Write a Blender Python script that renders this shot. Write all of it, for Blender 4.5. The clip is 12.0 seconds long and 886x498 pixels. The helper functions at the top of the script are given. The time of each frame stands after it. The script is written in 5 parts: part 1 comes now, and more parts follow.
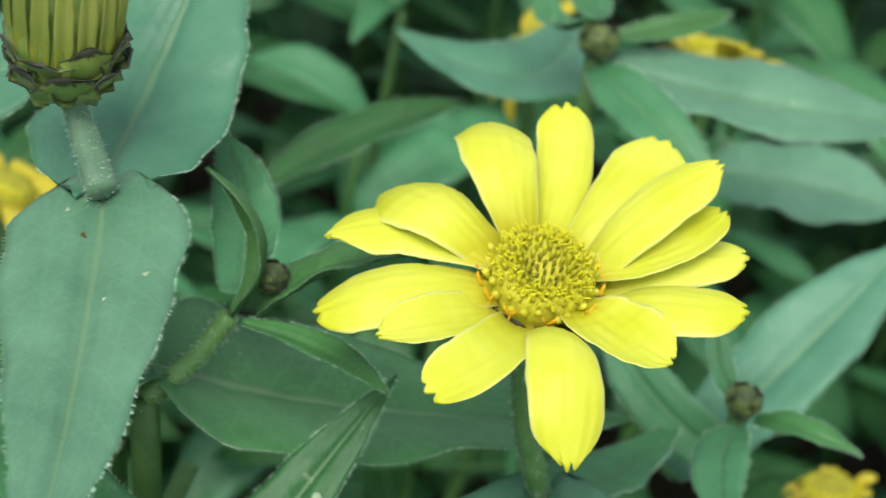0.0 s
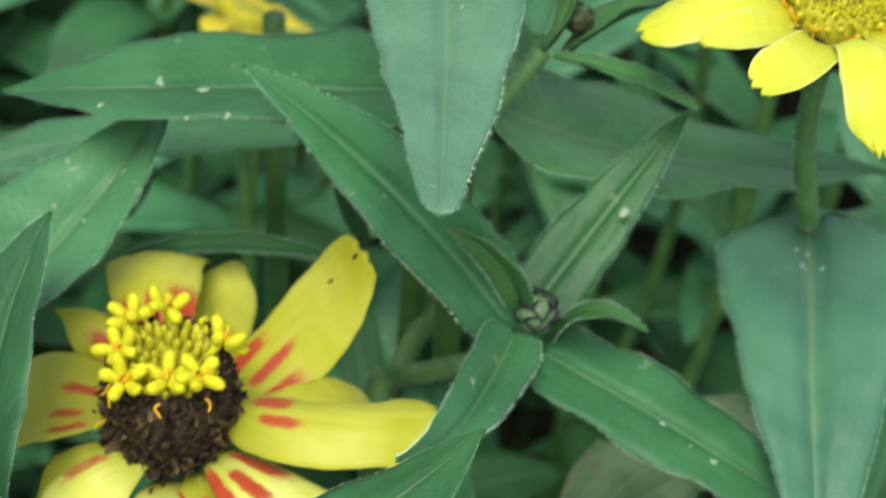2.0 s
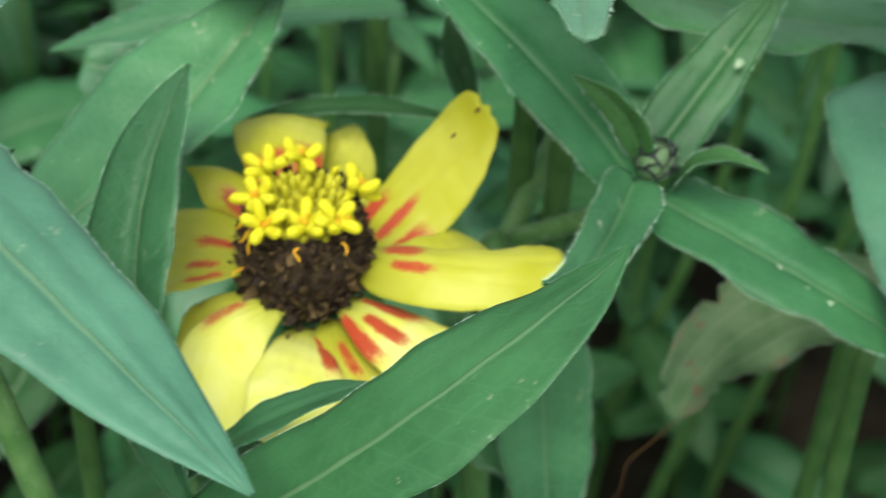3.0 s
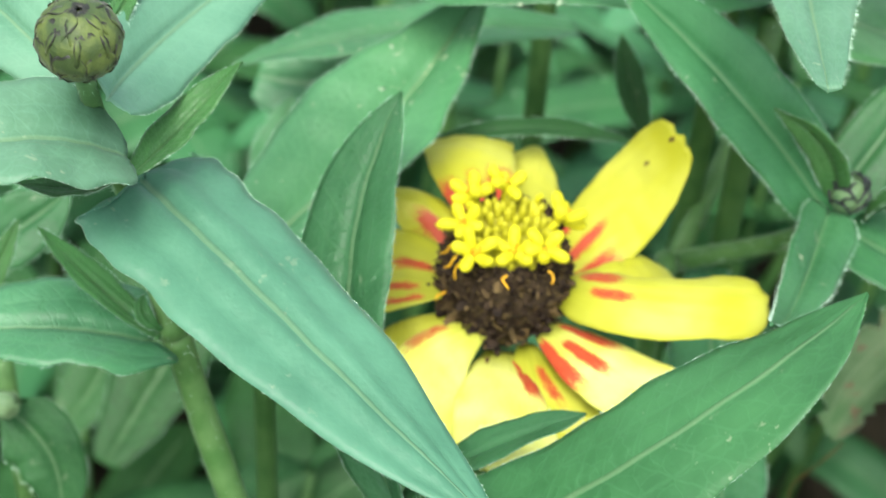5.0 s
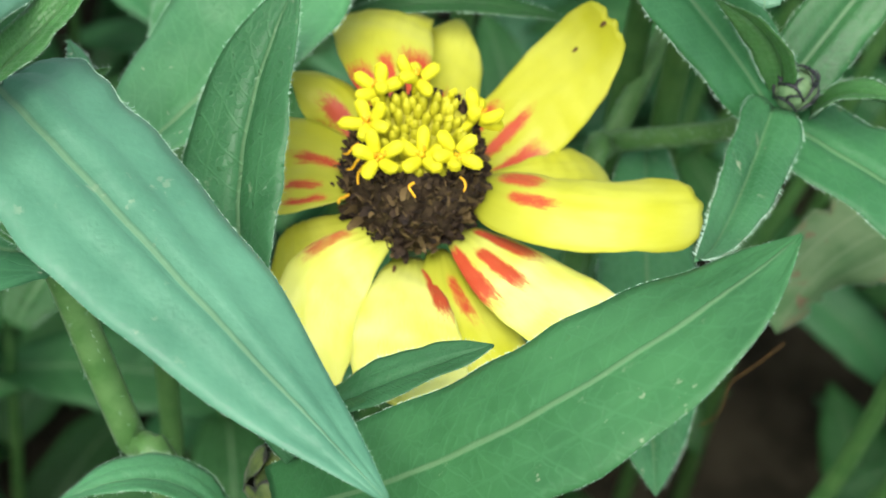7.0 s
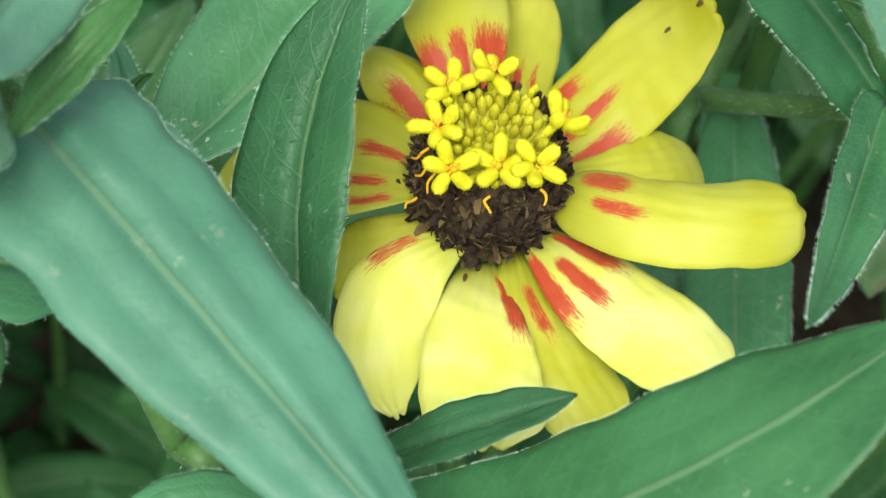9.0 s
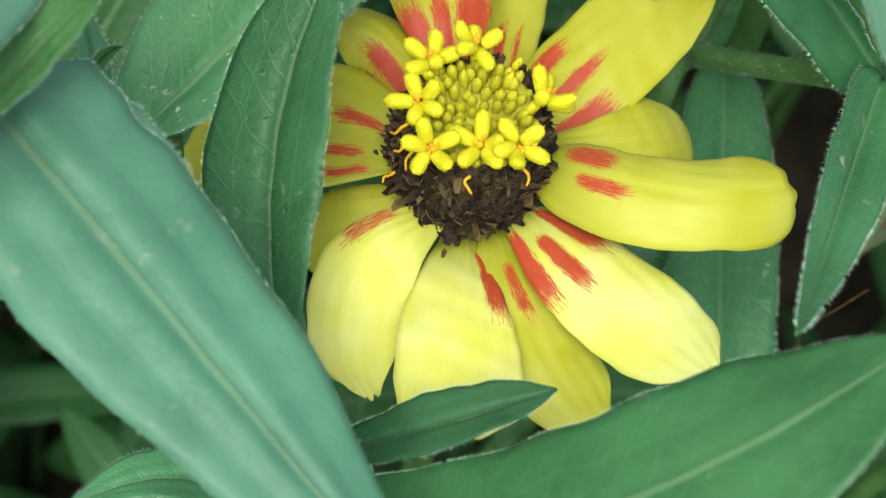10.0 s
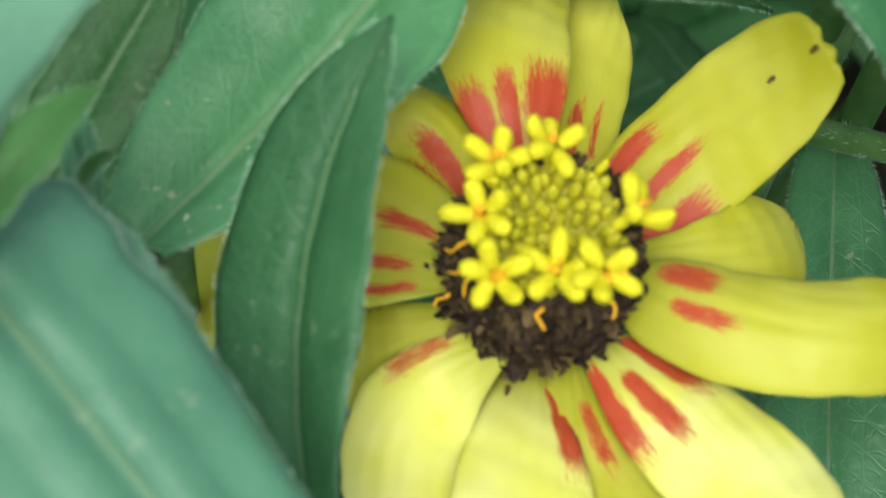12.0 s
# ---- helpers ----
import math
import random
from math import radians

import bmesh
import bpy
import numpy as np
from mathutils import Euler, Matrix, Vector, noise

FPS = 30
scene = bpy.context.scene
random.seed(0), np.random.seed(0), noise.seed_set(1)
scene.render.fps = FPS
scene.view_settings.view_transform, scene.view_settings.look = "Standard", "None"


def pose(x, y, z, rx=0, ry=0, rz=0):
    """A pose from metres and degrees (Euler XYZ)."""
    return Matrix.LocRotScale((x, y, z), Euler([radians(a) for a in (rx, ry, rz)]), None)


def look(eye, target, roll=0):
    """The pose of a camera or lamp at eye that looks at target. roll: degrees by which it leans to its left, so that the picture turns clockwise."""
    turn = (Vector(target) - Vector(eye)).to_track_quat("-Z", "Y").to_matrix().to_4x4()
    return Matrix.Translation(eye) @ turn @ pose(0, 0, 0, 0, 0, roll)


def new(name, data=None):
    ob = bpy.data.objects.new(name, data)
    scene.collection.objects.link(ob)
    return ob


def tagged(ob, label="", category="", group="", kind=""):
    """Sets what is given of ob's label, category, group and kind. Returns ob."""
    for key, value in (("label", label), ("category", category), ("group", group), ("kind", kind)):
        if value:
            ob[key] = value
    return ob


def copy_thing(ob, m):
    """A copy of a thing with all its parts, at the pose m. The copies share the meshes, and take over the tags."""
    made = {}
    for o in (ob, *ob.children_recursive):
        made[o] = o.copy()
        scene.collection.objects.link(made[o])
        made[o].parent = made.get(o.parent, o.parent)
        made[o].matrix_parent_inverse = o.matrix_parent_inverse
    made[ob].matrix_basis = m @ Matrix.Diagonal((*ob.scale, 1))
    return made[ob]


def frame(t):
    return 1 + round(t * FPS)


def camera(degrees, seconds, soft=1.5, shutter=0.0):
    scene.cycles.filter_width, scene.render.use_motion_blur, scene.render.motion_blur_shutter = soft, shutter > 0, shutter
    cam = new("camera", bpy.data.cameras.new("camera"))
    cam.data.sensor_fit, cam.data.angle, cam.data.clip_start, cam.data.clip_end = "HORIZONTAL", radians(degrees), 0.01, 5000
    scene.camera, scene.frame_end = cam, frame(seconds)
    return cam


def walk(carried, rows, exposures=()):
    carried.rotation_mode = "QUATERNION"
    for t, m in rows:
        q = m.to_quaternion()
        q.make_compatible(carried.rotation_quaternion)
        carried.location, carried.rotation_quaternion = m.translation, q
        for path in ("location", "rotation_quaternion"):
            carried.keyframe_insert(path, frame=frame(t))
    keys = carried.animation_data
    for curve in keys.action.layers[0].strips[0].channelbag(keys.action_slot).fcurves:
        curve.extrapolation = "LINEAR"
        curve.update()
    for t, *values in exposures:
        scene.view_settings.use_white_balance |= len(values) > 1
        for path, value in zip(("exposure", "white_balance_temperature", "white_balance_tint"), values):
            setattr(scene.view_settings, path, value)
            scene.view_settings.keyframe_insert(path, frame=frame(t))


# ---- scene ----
# ---------------------------------------------------------------- camera
PATH = [
    (0, (0.06883, -0.07429, 0.51192), (0.10352, 0.07027, 0.37813), 11.10),
    (0.5, (0.06278, -0.07882, 0.51260), (0.09689, 0.06653, 0.37952), 10.94),
    (1, (0.05596, -0.09073, 0.51292), (0.08812, 0.05425, 0.37895), 10.44),
    (1.5, (0.04588, -0.09887, 0.50784), (0.07672, 0.04520, 0.37259), 10.21),
    (2, (0.04017, -0.10525, 0.50388), (0.06938, 0.03820, 0.36762), 9.84),
    (2.5, (0.03677, -0.11463, 0.50286), (0.06440, 0.02760, 0.36499), 9.09),
    (3, (0.02809, -0.11742, 0.49825), (0.05558, 0.02356, 0.35908), 8.62),
    (3.2, (0.02440, -0.11689, 0.49794), (0.05095, 0.02372, 0.35821), 8.45),
    (4.8, (0.00696, -0.11423, 0.50211), (0.03453, 0.02425, 0.36046), 9.91),
    (5, (0.00585, -0.11325, 0.50322), (0.03323, 0.02513, 0.36144), 10.10),
    (5.5, (0.00361, -0.10468, 0.50411), (0.03089, 0.03363, 0.36224), 10.91),
    (6, (0.00692, -0.09782, 0.50375), (0.03423, 0.03457, 0.35635), 11.60),
    (6.5, (0.01220, -0.09144, 0.50229), (0.04160, 0.03505, 0.35018), 12.56),
    (7, (0.01594, -0.08971, 0.49924), (0.04582, 0.03092, 0.34254), 12.85),
    (7.2, (0.01638, -0.08731, 0.50016), (0.04767, 0.03134, 0.34223), 13.36),
    (8.8, (0.01342, -0.06263, 0.50046), (0.04055, 0.03868, 0.33017), 14.28),
    (9, (0.01450, -0.05850, 0.49847), (0.04133, 0.04140, 0.32731), 14.54),
    (9.5, (0.01659, -0.05156, 0.49767), (0.04428, 0.04328, 0.32377), 16.04),
    (10, (0.01529, -0.04655, 0.49798), (0.04436, 0.04141, 0.32073), 18.23),
    (10.5, (0.01535, -0.03892, 0.49348), (0.04222, 0.04819, 0.31546), 17.47),
    (11, (0.01599, -0.03005, 0.48585), (0.04386, 0.05435, 0.30668), 18.57),
    (11.5, (0.01549, -0.02627, 0.47968), (0.04346, 0.05735, 0.30017), 18.74),
    (12, (0.01706, -0.02067, 0.47463), (0.04324, 0.06392, 0.29531), 17.93),
]
cam = camera(24.47, 12.0, soft=1.3, shutter=0.4)
walk(cam, [(t, look(eye, target, roll)) for t, eye, target, roll in PATH], [(0, 0.55), (1.5, 0.55), (2.0, 0.60), (3.2, 0.78), (5.0, 1.28), (6.0, 1.30), (7.2, 1.08), (9.0, 0.85), (10.5, 0.67), (12.0, 0.62)])
cam.data.dof.use_dof = True
cam.data.dof.focus_distance = 0.181
cam.data.dof.aperture_fstop = 45.0

# ---------------------------------------------------------------- world and light
world = bpy.data.worlds.new("sky")
scene.world = world
world.use_nodes = True
wn = world.node_tree.nodes
sky = wn.new("ShaderNodeTexSky")
sky.sky_type = "NISHITA"
sky.sun_disc = False
sky.sun_elevation = radians(58)
sky.sun_rotation = radians(200)
sky.air_density, sky.dust_density, sky.ozone_density = 1.0, 3.0, 1.0
wn["Background"].inputs["Strength"].default_value = 0.08
world.node_tree.links.new(sky.outputs[0], wn["Background"].inputs["Color"])
# an even veil of cloud over the whole sky
veil = wn.new("ShaderNodeBackground")
veil.inputs["Color"].default_value = (0.95, 0.98, 0.98, 1)
veil.inputs["Strength"].default_value = 0.33
both = wn.new("ShaderNodeAddShader")
world.node_tree.links.new(wn["Background"].outputs[0], both.inputs[0])
world.node_tree.links.new(veil.outputs[0], both.inputs[1])
world.node_tree.links.new(both.outputs[0], wn["World Output"].inputs["Surface"])
sun = new("sun", bpy.data.lights.new("sun", "SUN"))
sun.data.energy, sun.data.angle, sun.data.color = 2.1, radians(30), (1.0, 0.97, 0.92)
sun.matrix_world = look((-0.36, -0.53, 1.7), (0, 0, 0.3))


# ---------------------------------------------------------------- materials
class Mat:
    """A node material with short calls for the usual nodes."""

    def __init__(self, name):
        self.m = bpy.data.materials.new(name)
        self.m.use_nodes = True
        self.t = self.m.node_tree
        self.b = self.t.nodes["Principled BSDF"]
        self.out = self.t.nodes["Material Output"]

    def put(self, socket, value):
        if hasattr(value, "is_output"):
            self.t.links.new(value, socket)
        else:
            socket.default_value = value

    def add(self, kind, outname=0, **ins):
        n = self.t.nodes.new(kind)
        for k, v in ins.items():
            self.put(n.inputs[k.replace("_", " ")], v)
        return n.outputs[outname]

    def math(self, op, a, b=0.0, c=0.0, clamp=False):
        n = self.t.nodes.new("ShaderNodeMath")
        n.operation, n.use_clamp = op, clamp
        for i, v in enumerate((a, b, c)):
            self.put(n.inputs[i], v)
        return n.outputs[0]

    def mix(self, f, a, b):
        n = self.t.nodes.new("ShaderNodeMix")
        n.data_type = "RGBA"
        self.put(n.inputs["Factor"], f)
        self.put(n.inputs["A"], a if hasattr(a, "is_output") else (*a, 1))
        self.put(n.inputs["B"], b if hasattr(b, "is_output") else (*b, 1))
        return n.outputs["Result"]

    def step(self, v, lo, hi, smooth=True):
        n = self.t.nodes.new("ShaderNodeMapRange")
        n.interpolation_type = "SMOOTHSTEP" if smooth else "LINEAR"
        self.put(n.inputs["Value"], v)
        n.inputs["From Min"].default_value, n.inputs["From Max"].default_value = lo, hi
        return n.outputs["Result"]

    def coords(self):
        return self.t.nodes.new("ShaderNodeTexCoord").outputs["Object"]

    def uv(self):
        n = self.t.nodes.new("ShaderNodeUVMap")
        s = self.t.nodes.new("ShaderNodeSeparateXYZ")
        self.t.links.new(n.outputs[0], s.inputs[0])
        return n.outputs[0], s.outputs[0], s.outputs[1]

    def noise(self, vec, scale, detail=3.0, rough=0.55, out="Fac"):
        n = self.t.nodes.new("ShaderNodeTexNoise")
        self.t.links.new(vec, n.inputs["Vector"])
        n.inputs["Scale"].default_value, n.inputs["Detail"].default_value, n.inputs["Roughness"].default_value = scale, detail, rough
        return n.outputs[out]

    def vor(self, vec, scale, feature="F1", out="Distance"):
        n = self.t.nodes.new("ShaderNodeTexVoronoi")
        n.feature = feature
        self.t.links.new(vec, n.inputs["Vector"])
        n.inputs["Scale"].default_value = scale
        return n.outputs[out]

    def attr(self, name):
        n = self.t.nodes.new("ShaderNodeAttribute")
        n.attribute_name = name
        return n.outputs["Fac"]

    def random(self):
        return self.t.nodes.new("ShaderNodeObjectInfo").outputs["Random"]

    def bump(self, height, strength=0.3, dist=0.0003):
        n = self.t.nodes.new("ShaderNodeBump")
        n.inputs["Strength"].default_value, n.inputs["Distance"].default_value = strength, dist
        self.put(n.inputs["Height"], height)
        self.t.links.new(n.outputs[0], self.b.inputs["Normal"])
        return n.outputs[0]

    def done(self, color, rough=0.5, spec=0.5, sheen=0.0, trans=0.0, trans_color=None, sheen_tint=(1, 1, 1), subsurf=0.0):
        b = self.b
        self.put(b.inputs["Base Color"], color if hasattr(color, "is_output") else (*color, 1))
        self.put(b.inputs["Roughness"], rough)
        self.put(b.inputs["Specular IOR Level"], spec)
        b.inputs["Sheen Weight"].default_value = sheen
        b.inputs["Sheen Roughness"].default_value = 0.4
        b.inputs["Sheen Tint"].default_value = (*sheen_tint, 1)
        if trans:
            tr = self.t.nodes.new("ShaderNodeBsdfTranslucent")
            self.put(tr.inputs["Color"], trans_color if trans_color is not None else color)
            mx = self.t.nodes.new("ShaderNodeMixShader")
            mx.inputs[0].default_value = trans
            self.t.links.new(b.outputs[0], mx.inputs[1])
            self.t.links.new(tr.outputs[0], mx.inputs[2])
            self.t.links.new(mx.outputs[0], self.out.inputs["Surface"])
        return self.m


def leaf_material(name, dark, light, sheen=0.25, specks=1.0, rough=0.42, spec=0.45, ribs=0.42, net_k=1.0, net_scale=8.0):
    m = Mat(name)
    uvv, u, v = m.uv()
    p = m.coords()
    va = m.math("ABSOLUTE", m.math("MULTIPLY_ADD", v, 2.0, -1.0))
    wob = m.noise(p, 260.0, 2.0)
    # midrib, two long side veins, arching cross veins and a fine net
    rib = m.step(m.math("ADD", va, m.math("MULTIPLY", m.math("SUBTRACT", wob, 0.5), 0.02)), 0.055, 0.018)
    side = m.math("ABSOLUTE", m.math("SUBTRACT", m.math("ADD", va, m.math("MULTIPLY", m.math("SUBTRACT", wob, 0.5), 0.12)), 0.5))
    side = m.step(side, 0.035, 0.008)
    q = m.math("ADD", m.math("SUBTRACT", m.math("MULTIPLY", u, 4.2), m.math("MULTIPLY", va, 1.7)), m.math("MULTIPLY", wob, 0.4))
    cross = m.step(m.math("ABSOLUTE", m.math("SUBTRACT", m.math("FRACT", q), 0.5)), 0.07, 0.015)
    warp = m.t.nodes.new("ShaderNodeMixRGB")
    warp.inputs[0].default_value = 0.12
    m.t.links.new(uvv, warp.inputs[1])
    m.t.links.new(m.noise(p, 420.0, 2.0, out="Color"), warp.inputs[2])
    net = m.step(m.vor(warp.outputs[0], net_scale, "DISTANCE_TO_EDGE"), 0.075, 0.0)
    veins = m.math("MAXIMUM", m.math("MULTIPLY", side, 0.26), m.math("MAXIMUM", m.math("MULTIPLY", cross, 0.3), m.math("MULTIPLY", net, 0.28)))
    big = m.noise(p, 90.0, 4.0)
    fine = m.noise(p, 1400.0, 3.0)
    col = m.mix(m.step(big, 0.25, 0.75), dark, light)
    hue = m.t.nodes.new("ShaderNodeHueSaturation")
    m.t.links.new(col, hue.inputs["Color"])
    m.put(hue.inputs["Value"], m.math("MULTIPLY_ADD", m.random(), 0.35, 0.82))
    m.put(hue.inputs["Hue"], m.math("MULTIPLY_ADD", m.random(), 0.02, 0.49))
    col = hue.outputs[0]
    col = m.mix(m.math("MULTIPLY", m.step(fine, 0.35, 0.75), 0.25), col, light)
    col = m.mix(m.math("MULTIPLY", veins, 0.95 * net_k, clamp=True), col, tuple(1.35 * c + 0.02 for c in light))
    col = m.mix(m.math("MULTIPLY", rib, ribs), col, (0.20, 0.33, 0.16))
    # pale feeding specks, in patches
    spot = m.math("MULTIPLY", m.step(m.noise(p, 620.0, 3.0, 0.6), 0.63, 0.69), m.step(m.noise(p, 85.0, 1.0), 0.52, 0.60))
    col = m.mix(m.math("MULTIPLY", spot, 0.7 * specks), col, (0.42, 0.48, 0.30))
    h = m.math("SUBTRACT", m.math("MULTIPLY", fine, 0.35), m.math("ADD", m.math("MULTIPLY", veins, 0.9 * min(net_k, 1.0) ** 2), m.math("MULTIPLY", rib, 0.4)))
    h = m.math("ADD", h, m.math("MULTIPLY", m.noise(p, 500.0, 2.0), 0.7))
    m.bump(h, 0.6, 0.0003)
    return m.done(col, m.math("MULTIPLY_ADD", fine, 0.2, rough - 0.1), spec, sheen, 0.22, m.mix(0.5, col, (0.14, 0.30, 0.03)), (0.76, 1.0, 0.86))


LEAF = leaf_material("leaf_green", (0.037, 0.158, 0.057), (0.072, 0.247, 0.096), sheen=0.03, spec=0.5, net_k=0.8)
LEAF_MID = leaf_material("leaf_mid_green", (0.026, 0.124, 0.038), (0.051, 0.200, 0.066), sheen=0.0, spec=0.42, rough=0.48, net_k=0.5, specks=0.5)
LEAF_PALE = leaf_material("leaf_glaucous", (0.049, 0.167, 0.088), (0.086, 0.250, 0.137), sheen=0.06, specks=0.35, rough=0.5, spec=0.5, ribs=0.45, net_k=0.25)
LEAF_SILVER = leaf_material("leaf_silvery", (0.084, 0.230, 0.130), (0.140, 0.320, 0.190), sheen=0.1, specks=0.6, rough=0.48, spec=0.5, ribs=0.45, net_k=0.4)
# deep green, darkened further to hold the shade low in the bed
LEAF_DARK = leaf_material("leaf_deep_green_shaded", (0.013, 0.068, 0.015), (0.029, 0.112, 0.028), sheen=0.0, specks=0.35, spec=0.25, rough=0.5, net_k=1.7)
LEAF_DEEP = leaf_material("leaf_deep_waxy", (0.017, 0.086, 0.023), (0.038, 0.142, 0.046), sheen=0.0, specks=0.35, spec=0.36, rough=0.46, net_k=0.9, net_scale=15.0)
LEAF_LIGHT = leaf_material("leaf_light_green", (0.052, 0.192, 0.066), (0.090, 0.275, 0.102), sheen=0.03, spec=0.42, net_k=0.55, ribs=0.6)
LEAF_YOUNG = leaf_material("leaf_young_green", (0.036, 0.150, 0.034), (0.072, 0.235, 0.060), sheen=0.05, specks=0.2, ribs=0.3)


def plain_material(name, a, b, scale, rough=0.6, spec=0.4, sheen=0.0, trans=0.0, bump=0.3, bscale=900.0, third=None):
    m = Mat(name)
    p = m.coords()
    col = m.mix(m.step(m.noise(p, scale, 4.0), 0.3, 0.7), a, b)
    if third is not None:
        col = m.mix(m.step(m.noise(p, scale * 2.7, 3.0), 0.58, 0.7), col, third)
    m.bump(m.noise(p, bscale, 3.0), bump, 0.0003)
    return m.done(col, rough, spec, sheen, trans)


STEM = plain_material("stem_green", (0.058, 0.158, 0.036), (0.105, 0.225, 0.066), 300.0, 0.5, 0.35, 0.05)
STEM_GREY = plain_material("stem_grey_green", (0.065, 0.145, 0.080), (0.105, 0.200, 0.115), 300.0, 0.5, 0.35, 0.1)
HAIR = plain_material("leaf_hair", (0.36, 0.56, 0.40), (0.48, 0.66, 0.50), 200.0, 0.6, 0.3, bump=0.0)


def dry_material():
    m = Mat("withering_leaf")
    uvv, u, v = m.uv()
    p = m.coords()
    va = m.math("ABSOLUTE", m.math("MULTIPLY_ADD", v, 2.0, -1.0))
    n = m.noise(p, 160.0, 4.0)
    col = m.mix(m.step(n, 0.3, 0.7), (0.075, 0.165, 0.060), (0.150, 0.240, 0.110))
    brown = m.step(m.math("ADD", m.math("MAXIMUM", va, m.attr("along")), m.math("MULTIPLY", m.math("SUBTRACT", n, 0.5), 1.2)), 0.95, 1.10)
    col = m.mix(m.math("MULTIPLY", brown, 0.55), col, (0.19, 0.135, 0.075))
    rib = m.step(m.math("ABSOLUTE", m.math("SUBTRACT", m.math("FRACT", m.math("MULTIPLY_ADD", va, 2.0, 0.5)), 0.5)), 0.07, 0.02)
    col = m.mix(m.math("MULTIPLY", rib, 0.4), col, (0.24, 0.32, 0.18))
    col = m.mix(m.math("MULTIPLY", m.step(m.noise(p, 330.0, 2.0), 0.63, 0.70), 0.7), col, (0.20, 0.105, 0.07))
    m.bump(m.noise(p, 300.0, 4.0), 0.5, 0.0006)
    return m.done(col, 0.75, 0.25, 0.0, 0.12)


DRY = dry_material()
STEM_DEEP = plain_material("stem_deep_green", (0.036, 0.110, 0.023), (0.068, 0.160, 0.040), 200.0, 0.55, 0.4)
SPOT = plain_material("leaf_spot", (0.20, 0.31, 0.18), (0.32, 0.41, 0.26), 1500.0, 0.7, 0.3)
SOIL = plain_material("soil", (0.024, 0.022, 0.014), (0.054, 0.048, 0.031), 60.0, 0.95, 0.1, bump=1.0, bscale=120.0)


def chaff_material():
    m = Mat("dry_chaff")
    p = m.coords()
    isl = m.t.nodes.new("ShaderNodeNewGeometry").outputs["Random Per Island"]
    n = m.noise(p, 1400.0, 3.0)
    col = m.mix(m.step(n, 0.3, 0.7), (0.010, 0.006, 0.004), (0.055, 0.036, 0.020))
    col = m.mix(m.math("MULTIPLY", m.step(isl, 0.45, 1.0), 0.8), col, (0.155, 0.108, 0.042))
    col = m.mix(m.math("MULTIPLY", m.step(isl, 0.3, 0.0), 0.7), col, (0.010, 0.007, 0.005))
    m.bump(m.noise(p, 2500.0, 3.0), 0.5, 0.0002)
    return m.done(col, 0.85, 0.25)


CHAFF = chaff_material()
FLORET = plain_material("floret_yellow", (0.70, 0.66, 0.012), (0.80, 0.77, 0.03), 900.0, 0.6, 0.3, 0.0, trans=0.2, bump=0.6, bscale=5000.0)
FLORET_BUD = plain_material("floret_bud", (0.40, 0.39, 0.012), (0.56, 0.54, 0.025), 600.0, 0.55, 0.35, trans=0.15, bump=0.4, bscale=3000.0)
DISC = plain_material("disc_olive", (0.26, 0.25, 0.015), (0.42, 0.40, 0.030), 500.0, 0.65, 0.3, bump=0.6, bscale=2500.0)
DISC_CENTRE = plain_material("disc_centre", (0.20, 0.20, 0.010), (0.30, 0.295, 0.016), 500.0, 0.65, 0.3, bump=0.6, bscale=2500.0)
DISC_YELLOW = plain_material("disc_yellow", (0.46, 0.44, 0.025), (0.62, 0.59, 0.045), 500.0, 0.6, 0.3, bump=0.6, bscale=2500.0)
ORANGE = plain_material("anther_orange", (0.80, 0.40, 0.01), (0.86, 0.54, 0.02), 900.0, 0.5, 0.4, trans=0.15)
DIRT = plain_material("dirt_mark", (0.055, 0.032, 0.010), (0.12, 0.07, 0.02), 2000.0, 0.8, 0.2)


def petal_material(name, yellow, pale, red=(0.50, 0.035, 0.018), rim=0.0, glow=(0.74, 0.77, 0.03), base=(0.33, 0.36, 0.020)):
    m = Mat(name)
    uvv, u, v = m.uv()
    p = m.coords()
    st = m.t.nodes.new("ShaderNodeMapping")
    st.inputs["Scale"].default_value = (0.8, 9.0, 1.0)
    m.t.links.new(uvv, st.inputs[0])
    grain = m.noise(st.outputs[0], 9.0, 4.0, 0.6)
    col = m.mix(m.step(m.math("ADD", m.noise(p, 130.0, 2.0), m.math("MULTIPLY", grain, 0.3)), 0.4, 0.9), yellow, pale)
    # the petal base is greener, and darkened for the shade beside the disc
    col = m.mix(m.math("MULTIPLY", m.step(m.attr("along"), 0.36, 0.0), 0.85), col, base)
    mask = m.math("ADD", m.attr("streak"), m.math("MULTIPLY", m.math("SUBTRACT", grain, 0.5), 1.9))
    mask = m.step(mask, 0.34, 0.78)
    col = m.mix(m.math("MULTIPLY", mask, 0.97), col, m.mix(m.step(grain, 0.3, 0.7), red, (0.53, 0.085, 0.03)))
    if rim:
        va = m.math("ABSOLUTE", m.math("MULTIPLY_ADD", v, 2.0, -1.0))
        col = m.mix(m.math("MULTIPLY", m.step(va, 0.86, 1.0), rim), col, (0.88, 0.88, 0.45))
    blot = m.step(m.noise(p, 900.0, 2.0), 0.76, 0.8)
    col = m.mix(m.math("MULTIPLY", blot, 0.35), col, (0.45, 0.36, 0.05))
    ridge = m.math("SINE", m.math("MULTIPLY", v, 38.0))
    m.bump(m.math("ADD", m.math("MULTIPLY", ridge, 0.16), m.math("ADD", m.math("MULTIPLY", grain, 0.5), m.math("MULTIPLY", m.noise(p, 3500.0), 0.4))), 0.35, 0.00012)
    return m.done(col, 0.5, 0.35, 0.05, 0.24, m.mix(m.math("MULTIPLY", mask, 0.95), glow, (0.55, 0.05, 0.02)))


